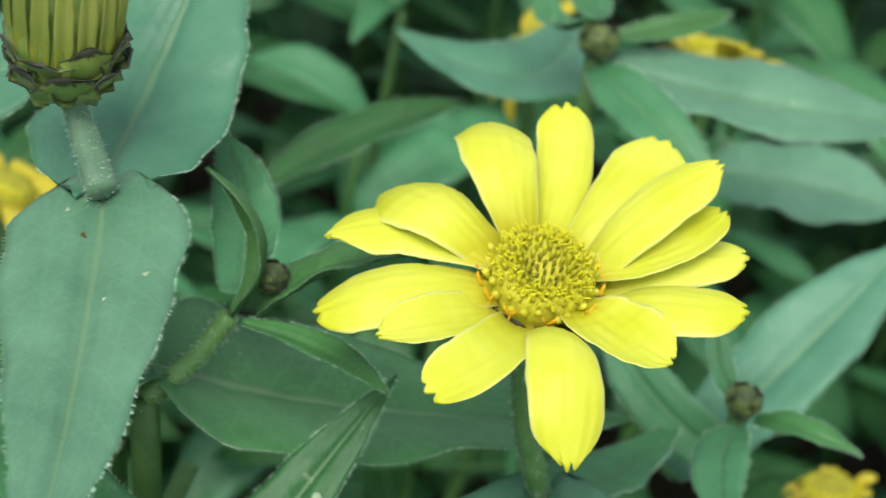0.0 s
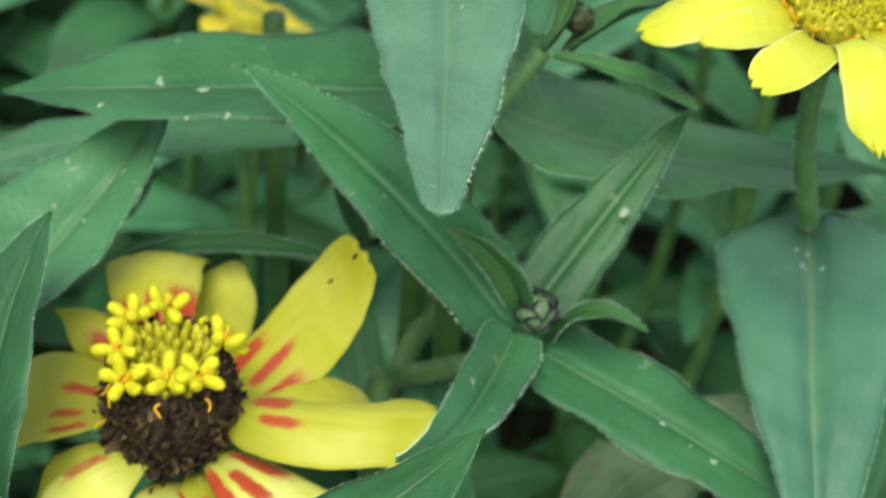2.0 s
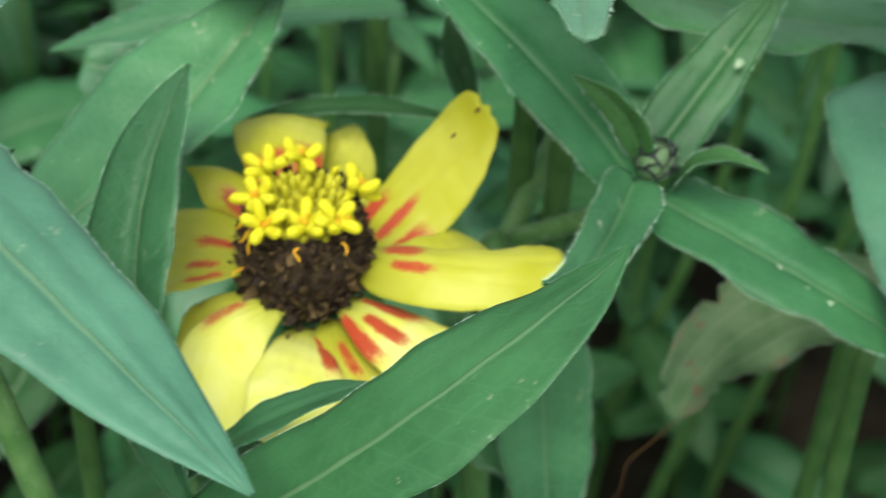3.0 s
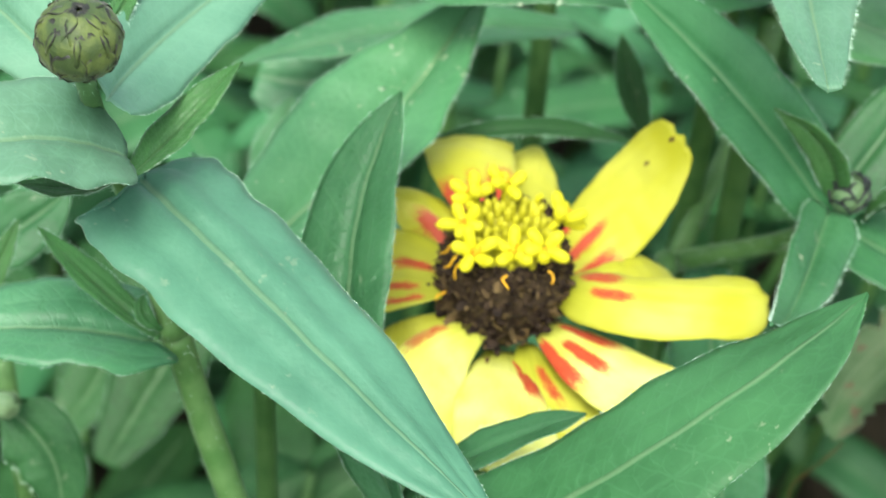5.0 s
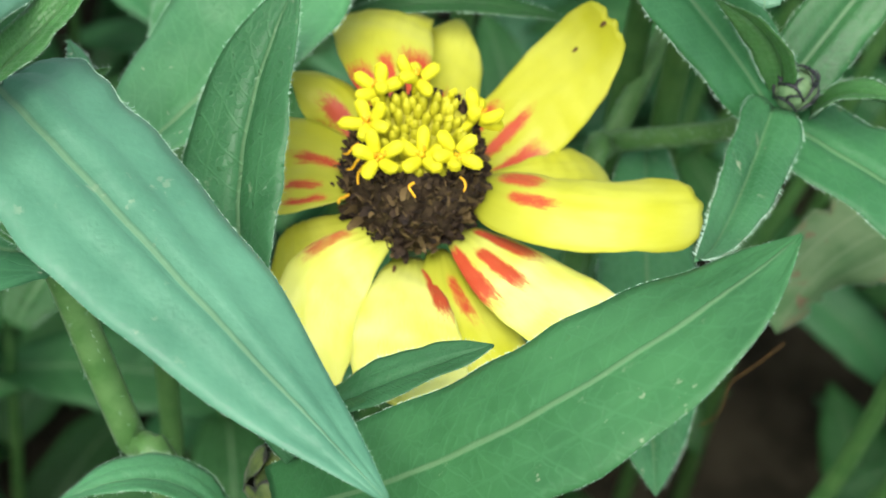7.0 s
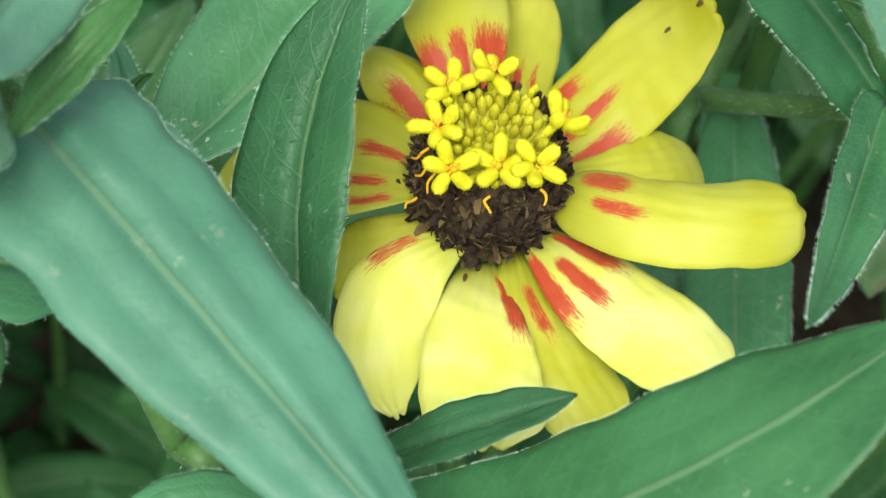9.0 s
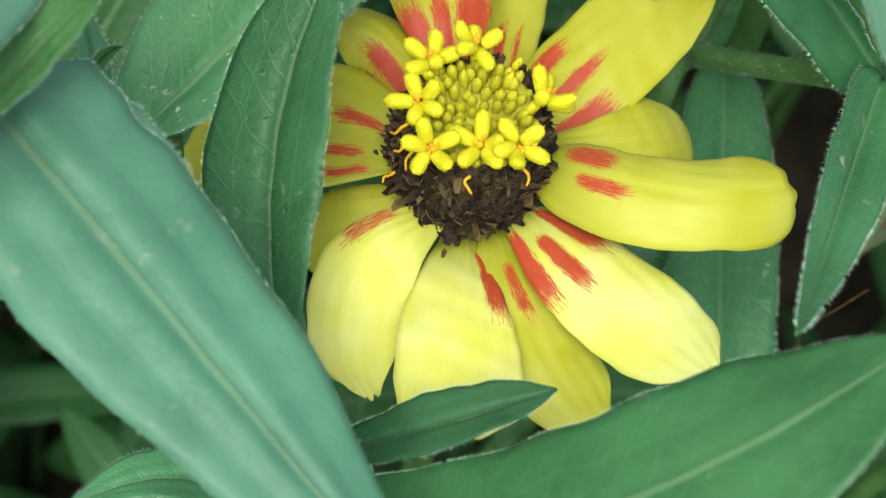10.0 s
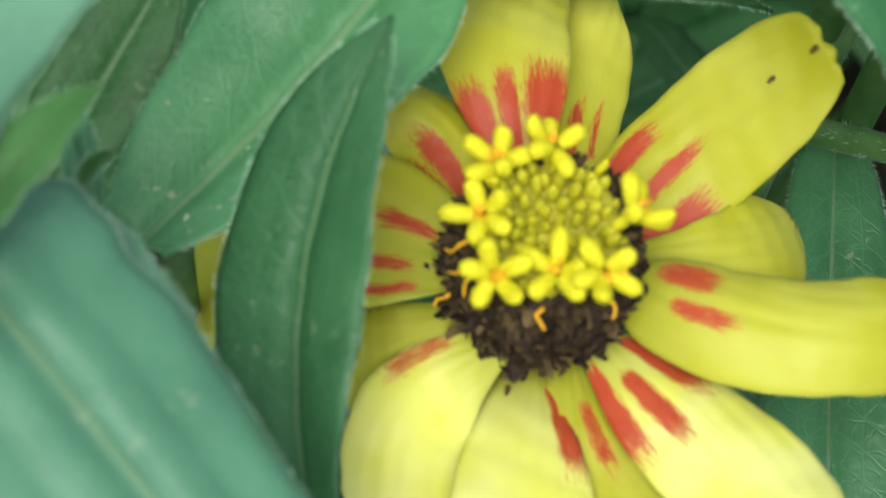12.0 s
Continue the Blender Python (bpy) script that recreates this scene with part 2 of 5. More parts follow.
PETAL_A = petal_material("petal_lemon", (0.60, 0.635, 0.022), (0.69, 0.73, 0.080), rim=0.4, base=(0.46, 0.40, 0.010))
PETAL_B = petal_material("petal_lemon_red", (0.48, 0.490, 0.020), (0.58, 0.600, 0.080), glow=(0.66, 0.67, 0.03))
# paler copy: the stronger light on the front petals is put into its colour
PETAL_B_LIT = petal_material("petal_lemon_red_lit", (0.76, 0.79, 0.09), (0.85, 0.88, 0.29))
PETAL_FADED = petal_material("petal_faded", (0.20, 0.28, 0.045), (0.36, 0.41, 0.09), glow=(0.30, 0.40, 0.05))
PETAL_FAR = petal_material("petal_gold", (0.60, 0.49, 0.02), (0.68, 0.59, 0.05), glow=(0.62, 0.56, 0.03))


def bract_material(name, green, pale, tip=0.82, side=0.80):
    m = Mat(name)
    uvv, u, v = m.uv()
    va = m.math("ABSOLUTE", m.math("MULTIPLY_ADD", v, 2.0, -1.0))
    p = m.coords()
    rag = m.math("MULTIPLY", m.math("SUBTRACT", m.noise(p, 900.0, 3.0), 0.5), 0.5)
    edge = m.math("MAXIMUM", m.step(m.math("ADD", m.attr("along"), rag), tip, tip + 0.09), m.math("MULTIPLY", m.step(m.math("ADD", va, rag), side, side + 0.12), m.step(m.attr("along"), 0.25, 0.5)))
    col = m.mix(m.step(m.noise(p, 500.0), 0.35, 0.7), green, pale)
    col = m.mix(m.math("MULTIPLY", edge, 0.95), col, (0.010, 0.011, 0.008))
    m.bump(m.noise(p, 2500.0), 0.4, 0.0002)
    return m.done(col, 0.55, 0.4, 0.1)


BLACK = plain_material("black_rim", (0.008, 0.009, 0.011), (0.022, 0.024, 0.028), 1500.0, 0.5, 0.45)
BUD_GREEN = plain_material("bud_green", (0.085, 0.170, 0.070), (0.150, 0.250, 0.110), 700.0, 0.5, 0.35, 0.05)
BRACT = bract_material("bract_green", (0.085, 0.17, 0.025), (0.19, 0.26, 0.045), 0.80, 0.86)
BRACT_DULL = bract_material("bract_dull", (0.035, 0.065, 0.016), (0.10, 0.14, 0.028), 0.82, 0.84)


# ---------------------------------------------------------------- builders
def mesh_object(name, verts, faces, material, parent=None, label="", uvs=None, attrs=None, smooth=True, rim=0):
    """One mesh object; verts in world metres. Under a parent they are kept relative to the parent's foot."""
    verts = np.asarray(verts, float)
    if parent is not None:
        verts = verts - np.array(foot_of(parent))
    me = bpy.data.meshes.new(name)
    me.from_pydata(verts.tolist(), [], faces)
    if uvs is not None:
        layer = me.uv_layers.new(name="UVMap")
        idx = np.empty(len(me.loops), dtype=np.int32)
        me.loops.foreach_get("vertex_index", idx)
        layer.data.foreach_set("uv", np.asarray(uvs, np.float32)[idx].ravel())
    for key, values in (attrs or {}).items():
        me.attributes.new(key, "FLOAT", "POINT").data.foreach_set("value", np.asarray(values, np.float32))
    if smooth:
        me.polygons.foreach_set("use_smooth", [True] * (len(me.polygons) - rim) + [False] * rim)
    me.materials.append(material)
    me.update()
    ob = new(name, me)
    if parent is not None:
        ob.parent = parent
    if label:
        tagged(ob, label)
    return ob


def foot_of(ob):
    while ob.parent is not None:
        ob = ob.parent
    return ob.location


def plant(name, x, y, label, category="plant", group=""):
    e = new(name)
    e.location = (x, y, 0)
    e.empty_display_size = 0.01
    return tagged(e, label, category, group)


def unit(v):
    v = np.asarray(v, float)
    return v / (np.linalg.norm(v) + 1e-12)


def spine(base, mid, tip, n):
    """Points and tangents of a curve from base through mid to tip."""
    base, mid, tip = (np.asarray(p, float) for p in (base, mid, tip))
    a, b = np.linalg.norm(mid - base), np.linalg.norm(tip - mid)
    s = min(max(a / (a + b), 0.25), 0.75)
    c = (mid - (1 - s) ** 2 * base - s * s * tip) / (2 * s * (1 - s))
    u = np.linspace(0, 1, n)[:, None]
    pts = (1 - u) ** 2 * base + 2 * u * (1 - u) * c + u * u * tip
    tan = 2 * (1 - u) * (c - base) + 2 * u * (tip - c)
    return pts, tan / (np.linalg.norm(tan, axis=1, keepdims=True) + 1e-12), a + b


SHAPES = {  # base width, widest place, taper power, end width
    "heart": (0.80, 0.18, 1.1, 0.03),
    "lance": (0.30, 0.42, 1.35, 0.02),
    "oblong": (0.40, 0.45, 1.9, 0.03),
    "strap": (0.75, 0.30, 1.5, 0.05),
    "petal": (0.24, 0.60, 2.4, 0.42),
    "scale": (0.85, 0.45, 2.2, 0.35),
}


def profile(u, shape, peak=None, root=None, taper=None, end=None):
    b, p, q, e = SHAPES[shape]
    b, p, q, e = root or b, peak or p, taper or q, end or e
    rise = b + (1 - b) * np.sin(np.pi / 2 * np.clip(u / p, 0, 1)) ** 0.9
    fall = e + (1 - e) * np.cos(np.pi / 2 * np.clip((u - p) / (1 - p), 0, 1) ** q)
    return np.where(u < p, rise, fall)


def blade(name, base, mid, tip, side, material, parent, label="", shape="lance", peak=None, fold=0.1, wave=0.12, thick=0.0003,
          rows=38, cols=15, seed=0, groove=0.0005, droop=0.0, notch=0.0, streaks=(), fringe=0.0, root=None, taper=None, end=None, cup=0.0, twist=0.0, up=(0, -0.5, 0.85), nick=0.0, puff=0.0, shoulder=0.45, lobe=0.32, furrow=0.32):
    """A leaf, petal or bract: a thin closed sheet round a curved midrib. side: half the width, as a vector, at the widest place."""
    rng = np.random.default_rng(seed + 17)
    pts, tan, length = spine(base, mid, tip, rows)
    side = np.asarray(side, float)
    u = np.linspace(0, 1, rows)
    v = np.linspace(-1, 1, cols)
    s0 = side - (tan @ side)[:, None] * tan
    half = np.linalg.norm(s0[rows // 2])
    s0 /= np.linalg.norm(s0, axis=1, keepdims=True) + 1e-12
    nrm = np.cross(s0, tan)
    if nrm[rows // 2] @ np.asarray(up, float) < 0:
        nrm = -nrm
    if twist:
        a = (twist * (u - 0.4))[:, None]
        s0, nrm = np.cos(a) * s0 + np.sin(a) * nrm, np.cos(a) * nrm - np.sin(a) * s0
    w = half * profile(u, shape, peak, root, taper, end)
    if shape == "heart" or (root or 0) > 0.5:
        w = w * (shoulder + (1 - shoulder) * np.sqrt(np.clip(1 - (1 - np.clip(u / (0.14 if shape == "heart" or shoulder < 0.3 else 0.11), 0, 1)) ** 2, 0, 1)))
    ph = rng.uniform(0, 6.28, 6)
    U, V = np.meshgrid(u, v, indexing="ij")
    av = np.abs(V)
    rough = 0.35 if shape == "petal" else 1.0
    edge = 1 + rough * 0.025 * np.sin(U * 23 + ph[0] + 2 * np.sign(V)) + rough * 0.018 * np.sin(U * 41 + ph[1] * np.sign(V))
    if nick:
        edge -= nick * (U > 0.6) * np.clip(np.sin(U * 37 + ph[3]) * np.sin(U * 61 + ph[2] * np.sign(V)) - 0.25, 0, 1) * av**4
    lift = fold * av * (1 - 0.35 * av)
    lift = lift + wave * 0.5 * av**2 * (np.sin(U * (5 + 3 * rng.random()) * 2 + ph[2] + 1.3 * np.sign(V)) + 0.5 * np.sin(U * 19 + ph[3] * np.sign(V)))
    lift = lift + cup * (V**2) - droop * av**3 + puff * np.sin(np.pi * av) * np.sin(np.pi * np.clip(U * 1.05, 0, 1)) ** 0.6
    off = lift * w[:, None]
    off = off - groove * (np.exp(-((V / 0.11) ** 2)) + furrow * np.exp(-(((av - 0.5) / 0.13) ** 2))) * np.clip(w[:, None] / half, 0, 1)
    off = off + half * 0.02 * np.sin(U * 31 + V * 7 + ph[4]) * np.sin(U * 17 - V * 11 + ph[5])
    pos = pts[:, None] + s0[:, None] * (w[:, None] * V * edge)[..., None] + nrm[:, None] * off[..., None]
    if shape == "heart":
        pos = pos - tan[:, None] * (half * lobe * np.sin(np.pi * av**1.3) * np.clip(1 - U / 0.2, 0, 1) ** 1.5)[..., None]
    if shape in ("petal", "scale"):
        back = (0.05 * V**2 + notch * (np.exp(-(((V - 0.1) / 0.16) ** 2)) + 0.6 * np.exp(-(((V + 0.5) / 0.12) ** 2)))) * U**7
        pos = pos - tan[:, None] * (length * back)[..., None]
    top = pos.reshape(-1, 3)
    bot = (pos - nrm[:, None] * (thick * (1 - 0.75 * av**3))[..., None]).reshape(-1, 3)
    n, faces = rows * cols, []
    for i in range(rows - 1):
        for j in range(cols - 1):
            a = i * cols + j
            f = (a, a + 1, a + cols + 1, a + cols)
            faces += [f[::-1], tuple(k + n for k in f)]
    ring = [j for j in range(cols)] + [i * cols + cols - 1 for i in range(1, rows)] + [(rows - 1) * cols + j for j in range(cols - 2, -1, -1)] + [i * cols for i in range(rows - 2, 0, -1)]
    faces += [(a, b, b + n, a + n) for a, b in zip(ring, ring[1:] + ring[:1])]
    uv = np.stack([U.ravel() * length / (2 * half), V.ravel() * 0.5 + 0.5], 1)
    attrs = {"along": np.r_[U.ravel(), U.ravel()]}
    if streaks:
        s = np.zeros_like(U)
        for vc, hw, u0, u1, k in streaks:
            run = np.clip((U - u0) / 0.06, 0, 1) * np.clip((u1 + 0.10 - U) / (0.55 * (u1 - u0)), 0, 1)
            s = np.maximum(s, k * run * np.clip(1.25 - 0.8 * (np.abs(V - vc) / (1.02 * hw)) ** 2, 0, 1))
        attrs["streak"] = np.r_[s.ravel(), s.ravel()]
    ob = mesh_object(name, np.r_[top, bot], faces, material, parent, label, np.r_[uv, uv], attrs, rim=len(ring))
    if fringe:
        hv, hf = [], []
        count = int(length * 1000 * 7)
        for sgn, col in ((-1, 0), (1, cols - 1)):
            for q in np.sort(rng.uniform(0.02, 0.985, count)):
                i = min(int(q * (rows - 1)), rows - 2)
                k = q * (rows - 1) - i
                p = pos[i, col] * (1 - k) + pos[i + 1, col] * k
                d = unit(sgn * s0[i] + 0.35 * tan[i] + rng.normal(0, 0.25, 3))
                r = fringe * rng.uniform(0.5, 1.1)
                x = unit(np.cross(d, nrm[i])) * 0.000018
                y = unit(np.cross(d, x)) * 0.000018
                m = len(hv)
                hv += [p + x, p - 0.5 * x + y, p - 0.5 * x - y, p + d * r]
                hf += [(m, m + 1, m + 3), (m + 1, m + 2, m + 3), (m + 2, m, m + 3)]
        tagged(mesh_object("margin_hairs", hv, hf, HAIR, ob if depth_of(ob) < 2 else parent, smooth=False), kind="stuff")
    return ob


def depth_of(ob):
    d = 0
    while ob.parent is not None:
        ob, d = ob.parent, d + 1
    return d


def tube(name, pts, radii, material, parent, label="", sides=10, steps=6, hairs=0.0, seed=0, seg=None):
    """A round stem through the points, with a radius at each."""
    P = np.asarray(pts, float)
    rad = np.interp(np.linspace(0, 1, (len(P) - 1) * steps + 1), np.linspace(0, 1, len(P)), radii)
    ext = np.r_[[2 * P[0] - P[1]], P, [2 * P[-1] - P[-2]]]
    path = []
    for i in range(1, len(ext) - 2):
        a, b, c, d = ext[i - 1 : i + 3]
        for s in range(steps):
            t = s / steps
            path.append(0.5 * (2 * b + (c - a) * t + (2 * a - 5 * b + 4 * c - d) * t * t + (3 * b - a - 3 * c + d) * t**3))
    path.append(P[-1])
    path = np.array(path)
    tan = np.gradient(path, axis=0)
    tan /= np.linalg.norm(tan, axis=1, keepdims=True) + 1e-12
    ref = np.array((0.93, 0.1, 0.35))
    x = np.cross(tan, ref)
    x /= np.linalg.norm(x, axis=1, keepdims=True) + 1e-12
    y = np.cross(tan, x)
    ang = np.linspace(0, 2 * np.pi, sides, endpoint=False)
    ring = 1 + 0.05 * np.sin(3 * ang + seed)
    v = path[:, None] + (rad[:, None] * ring)[..., None] * (np.cos(ang)[None, :, None] * x[:, None] + np.sin(ang)[None, :, None] * y[:, None])
    m = len(path)
    faces = [(i * sides + j, i * sides + (j + 1) % sides, (i + 1) * sides + (j + 1) % sides, (i + 1) * sides + j) for i in range(m - 1) for j in range(sides)]
    faces += [tuple(range(sides))[::-1], tuple((m - 1) * sides + j for j in range(sides))]
    ob = mesh_object(name, v.reshape(-1, 3), faces, material, parent, label)
    if hairs:
        rng = np.random.default_rng(seed + 5)
        hv, hf = [], []
        for _ in range(int(hairs)):
            i, a = rng.integers(0, m), rng.uniform(0, 6.283)
            d = np.cos(a) * x[i] + np.sin(a) * y[i]
            p = path[i] + d * rad[i] * 0.95 + tan[i] * rng.uniform(-0.001, 0.001)
            e = unit(d + 0.5 * tan[i] + rng.normal(0, 0.2, 3)) * rng.uniform(0.0003, 0.0007)
            q = tan[i] * 0.00003
            z = np.cross(d, tan[i]) * 0.00003
            k = len(hv)
            hv += [p + q, p - q + z, p - q - z, p + e]
            hf += [(k, k + 1, k + 3), (k + 1, k + 2, k + 3), (k + 2, k, k + 3)]
        tagged(mesh_object("stem_hairs", hv, hf, HAIR, ob), kind="stuff")
    return ob


def lathe(name, centre, axis, rings, material, parent, label="", sides=36, bumpy=0.0, seed=0):
    """A turned body: rings of (height, radius) along the axis."""
    rng = np.random.default_rng(seed)
    axis = unit(axis)
    x = unit(np.cross(axis, (0.3, 1, 0.1)))
    y = np.cross(axis, x)
    ang = np.linspace(0, 2 * np.pi, sides, endpoint=False)
    v = []
    for h, r in rings:
        k = 1 + bumpy * rng.normal(0, 1, sides)
        v.append(np.asarray(centre) + axis * h + (r * k)[:, None] * (np.cos(ang)[:, None] * x + np.sin(ang)[:, None] * y))
    m = len(rings)
    faces = [(i * sides + j, i * sides + (j + 1) % sides, (i + 1) * sides + (j + 1) % sides, (i + 1) * sides + j) for i in range(m - 1) for j in range(sides)]
    faces += [tuple(range(sides))[::-1], tuple((m - 1) * sides + j for j in range(sides))]
    return mesh_object(name, np.concatenate(v), faces, material, parent, label)


def frame_of(axis):
    axis = unit(axis)
    x = unit(np.array((1.0, 0, 0)) - axis[0] * axis)
    return x, np.cross(axis, x), axis


def blob(p, d, length, width, flat=0.8, seg=6, ring=7, normal=(0, 0, 1), bend=0.0, root=0.42):
    """Points and faces of a small plump lobe from p along d."""
    d = unit(d)
    s = unit(np.cross(d, normal) + 1e-9)
    n = np.cross(s, d)
    v, f = [], []
    for i in range(seg + 1):
        t = i / seg
        r = width * (root + (1.32 - root) * t) * math.sqrt(max(1 - t**3.2, 0)) * 0.75 + 0.00002
        c = np.asarray(p) + d * length * t + n * bend * length * t * t
        for j in range(ring):
            a = 2 * math.pi * j / ring
            v.append(c + s * math.cos(a) * r + n * math.sin(a) * r * flat)
    for i in range(seg):
        for j in range(ring):
            f.append((i * ring + j, i * ring + (j + 1) % ring, (i + 1) * ring + (j + 1) % ring, (i + 1) * ring + j))
    f.append(tuple(range(ring))[::-1])
    f.append(tuple(seg * ring + j for j in range(ring)))
    return v, f


def gather(parts):
    v, f = [], []
    for pv, pf in parts:
        k = len(v)
        v += list(pv)
        f += [tuple(i + k for i in q) for q in pf]
    return v, f


def bud(name, centre, axis, radius, parent, material=None, label="", rings=4, opening=0.0):
    """A flower bud of overlapping dark-edged bracts."""
    material = material or BRACT
    x, y, a = frame_of(axis)
    c = np.asarray(centre, float)
    core = [(-radius * 0.95, radius * 0.35)] + [(radius * 0.88 * math.sin(t), radius * 0.88 * math.cos(t)) for t in np.linspace(-1.1, 1.45, 9)]
    body = lathe(name, c, a, core, material, parent, label, 16)
    k = 0
    for ring in range(rings):
        lo = -1.15 + ring * 0.55
        hi = lo + 1.0
        n = 8 if ring < rings - 1 else 5
        for i in range(n):
            th = 2 * math.pi * (i + 0.5 * (ring % 2)) / n + 0.2 * ring
            rr = radius * (1.10 - 0.02 * ring)
            q = [c + rr * (math.cos(e) * (math.cos(th) * x + math.sin(th) * y) + math.sin(e) * a) for e in (lo, (lo + hi) / 2, hi)]
            sd = (-math.sin(th) * x + math.cos(th) * y) * radius * 0.46
            out = math.cos(th) * x + math.sin(th) * y + 0.4 * a
            blade("bract", q[0], q[1] + out * radius * 0.04, q[2] + out * radius * opening, sd, material, body, shape="scale", rows=8, cols=7, seed=k, groove=0, wave=0.05, fold=-0.2, thick=0.0002, up=out)
            k += 1
    return body


def claw_bud(centre, axis, radius, parent):
    """A young green bud whose few broad bracts have thick black rims and black curled tips."""
    x, y, a = frame_of(axis)
    c = np.asarray(centre, float)

    def on(th, e, k=1.0):
        return c + k * radius * (math.cos(e) * (math.cos(th) * x + math.sin(th) * y) + 1.1 * math.sin(e) * a)

    core = [(-radius * 1.0, radius * 0.4)] + [(radius * 0.95 * math.sin(t), radius * 0.95 * math.cos(t)) for t in np.linspace(-1.1, 1.45, 9)]
    body = lathe("bud", c, a, core, BUD_GREEN, parent, "small pale green bud with thick black bract rims", 18)
    for ring, (n, lo, hi, turn) in enumerate(((5, -1.2, 0.15, 0.3), (4, -0.3, 0.85, 0.9))):
        w = math.pi / n
        for i in range(n):
            th = turn + 2 * w * i
            out = math.cos(th) * x + math.sin(th) * y + 0.3 * a
            sd = (-math.sin(th) * x + math.cos(th) * y) * radius * 0.95 * math.sin(w)
            bract = blade("bract", on(th, lo, 1.03), on(th, (lo + hi) / 2, 1.1), on(th, hi, 1.08), sd, BUD_GREEN, body, shape="scale", rows=9, cols=9, seed=i, groove=0, wave=0.03, fold=-0.1, cup=-0.35, thick=0.0002, up=out)
            rim = [on(th + q * w, hi - 0.45 * abs(q) ** 2.2, 1.13) for q in (-1.05, -0.7, -0.35, 0.0, 0.35, 0.7, 1.05)]
            tube("bract_rim", rim, [0.00008, 0.00014, 0.00018, 0.0002, 0.00018, 0.00014, 0.00008], BLACK, body, sides=6, steps=3)
            tip = [on(th, hi, 1.12), on(th, hi + 0.25, 1.22), on(th + 0.2, hi + 0.4, 1.3), on(th + 0.5, hi + 0.45, 1.2)]
            tube("bract_tip", tip, [0.0002, 0.00018, 0.00014, 0.00008], BLACK, body, sides=6, steps=3)
    return body


def stem_down(top, dx, dy, plant_ob, r=0.0014, bend=0.006, label="", material=None):
    """The main stem from a node to the ground."""
    t = np.asarray(top, float)
    g = np.array((t[0] + dx, t[1] + dy, -0.004))
    pts = [t, t + (g - t) * 0.3 + (bend, 0, 0), t + (g - t) * 0.65 + (-bend * 0.5, bend, 0), g]
    return tube("main_stem", pts, [r, r * 1.15, r * 1.35, r * 1.6], material or STEM_DEEP, plant_ob, label, hairs=0, seed=3)


# ---------------------------------------------------------------- the ground
def ground():
    n = 60
    xs = np.r_[-40, -8, np.linspace(-1.2, 1.4, n), 8, 40]
    ys = np.r_[-40, -8, np.linspace(-1.0, 1.6, n), 8, 40]
    v = [(x, y, 0.008 * noise.noise(Vector((x * 14, y * 14, 0))) + 0.004 * noise.noise(Vector((x * 50, y * 50, 3)))) for x in xs for y in ys]
    m = len(ys)
    f = [(i * m + j, (i + 1) * m + j, (i + 1) * m + j + 1, i * m + j + 1) for i in range(len(xs) - 1) for j in range(m - 1)]
    tagged(mesh_object("ground", v, f, SOIL), "dark moist garden soil under the plants", "soil", kind="structure")


ground()

LEAF_SEED = [0]


def leaf(pl, base, mid, tip, side, material=LEAF, **k):
    LEAF_SEED[0] += 1
    k.setdefault("fringe", 0.00052)
    k.setdefault("puff", 0.06)
    return blade("leaf", base, mid, tip, side, material, pl, seed=LEAF_SEED[0], **k)


def leaf_mark(parent, p, n, r, dark=False, seed=0):
    """A small scar on a leaf or petal: an uneven flat patch, a little proud of the surface at p, with normal n."""
    rng = np.random.default_rng(seed + 500)
    x, y, a = frame_of(n if n[2] > 0 else -np.asarray(n, float))
    k = 14
    turn, flat = rng.uniform(0, 3.14), rng.uniform(0.45, 0.8)
    v, f = [np.asarray(p) + a * 0.00016], []
    for h, q in ((0.00013, 0.55), (0.0, 1.0), (-0.0002, 1.0)):
        for j in range(k):
            th = 2 * math.pi * j / k
            e = r * q * (1 + 0.28 * math.sin(3 * th + turn * 5) + rng.normal(0, 0.10))
            dx, dy = e * math.cos(th), e * math.sin(th) * flat
            v.append(np.asarray(p) + x * (dx * math.cos(turn) - dy * math.sin(turn)) + y * (dx * math.sin(turn) + dy * math.cos(turn)) + a * h)
    for j in range(k):
        f.append((0, 1 + j, 1 + (j + 1) % k))
        for i in (0, 1):
            b = 1 + i * k
            f.append((b + j, b + k + j, b + k + (j + 1) % k, b + (j + 1) % k))
    return mesh_object("dark_mark" if dark else "leaf_spot", v, f, DIRT if dark else SPOT, parent)


# ---------------------------------------------------------------- flower with red streaks
B = plant("streaked_zinnia", 0.049, 0.046, "yellow zinnia with red-streaked petals and a dark cone", "flower")
BC = np.array((0.0442, 0.0420, 0.3355))
stem_down(BC - (0, 0, 0.002), 0.004, 0.006, B, 0.0016)
BX = (-0.06, -0.07, 1)
cone = lathe("flower_head", BC, BX, [(-0.004, 0.0025), (-0.002, 0.0044), (0.0, 0.0053), (0.0026, 0.0064), (0.004, 0.0067), (0.007, 0.0066), (0.0105, 0.0060), (0.0122, 0.0050), (0.0122, 0.0040), (0.0112, 0.0025), (0.0106, 0.001)], CHAFF, B, "dark brown dried cone with a ring of yellow florets", 40, 0.03, 2)


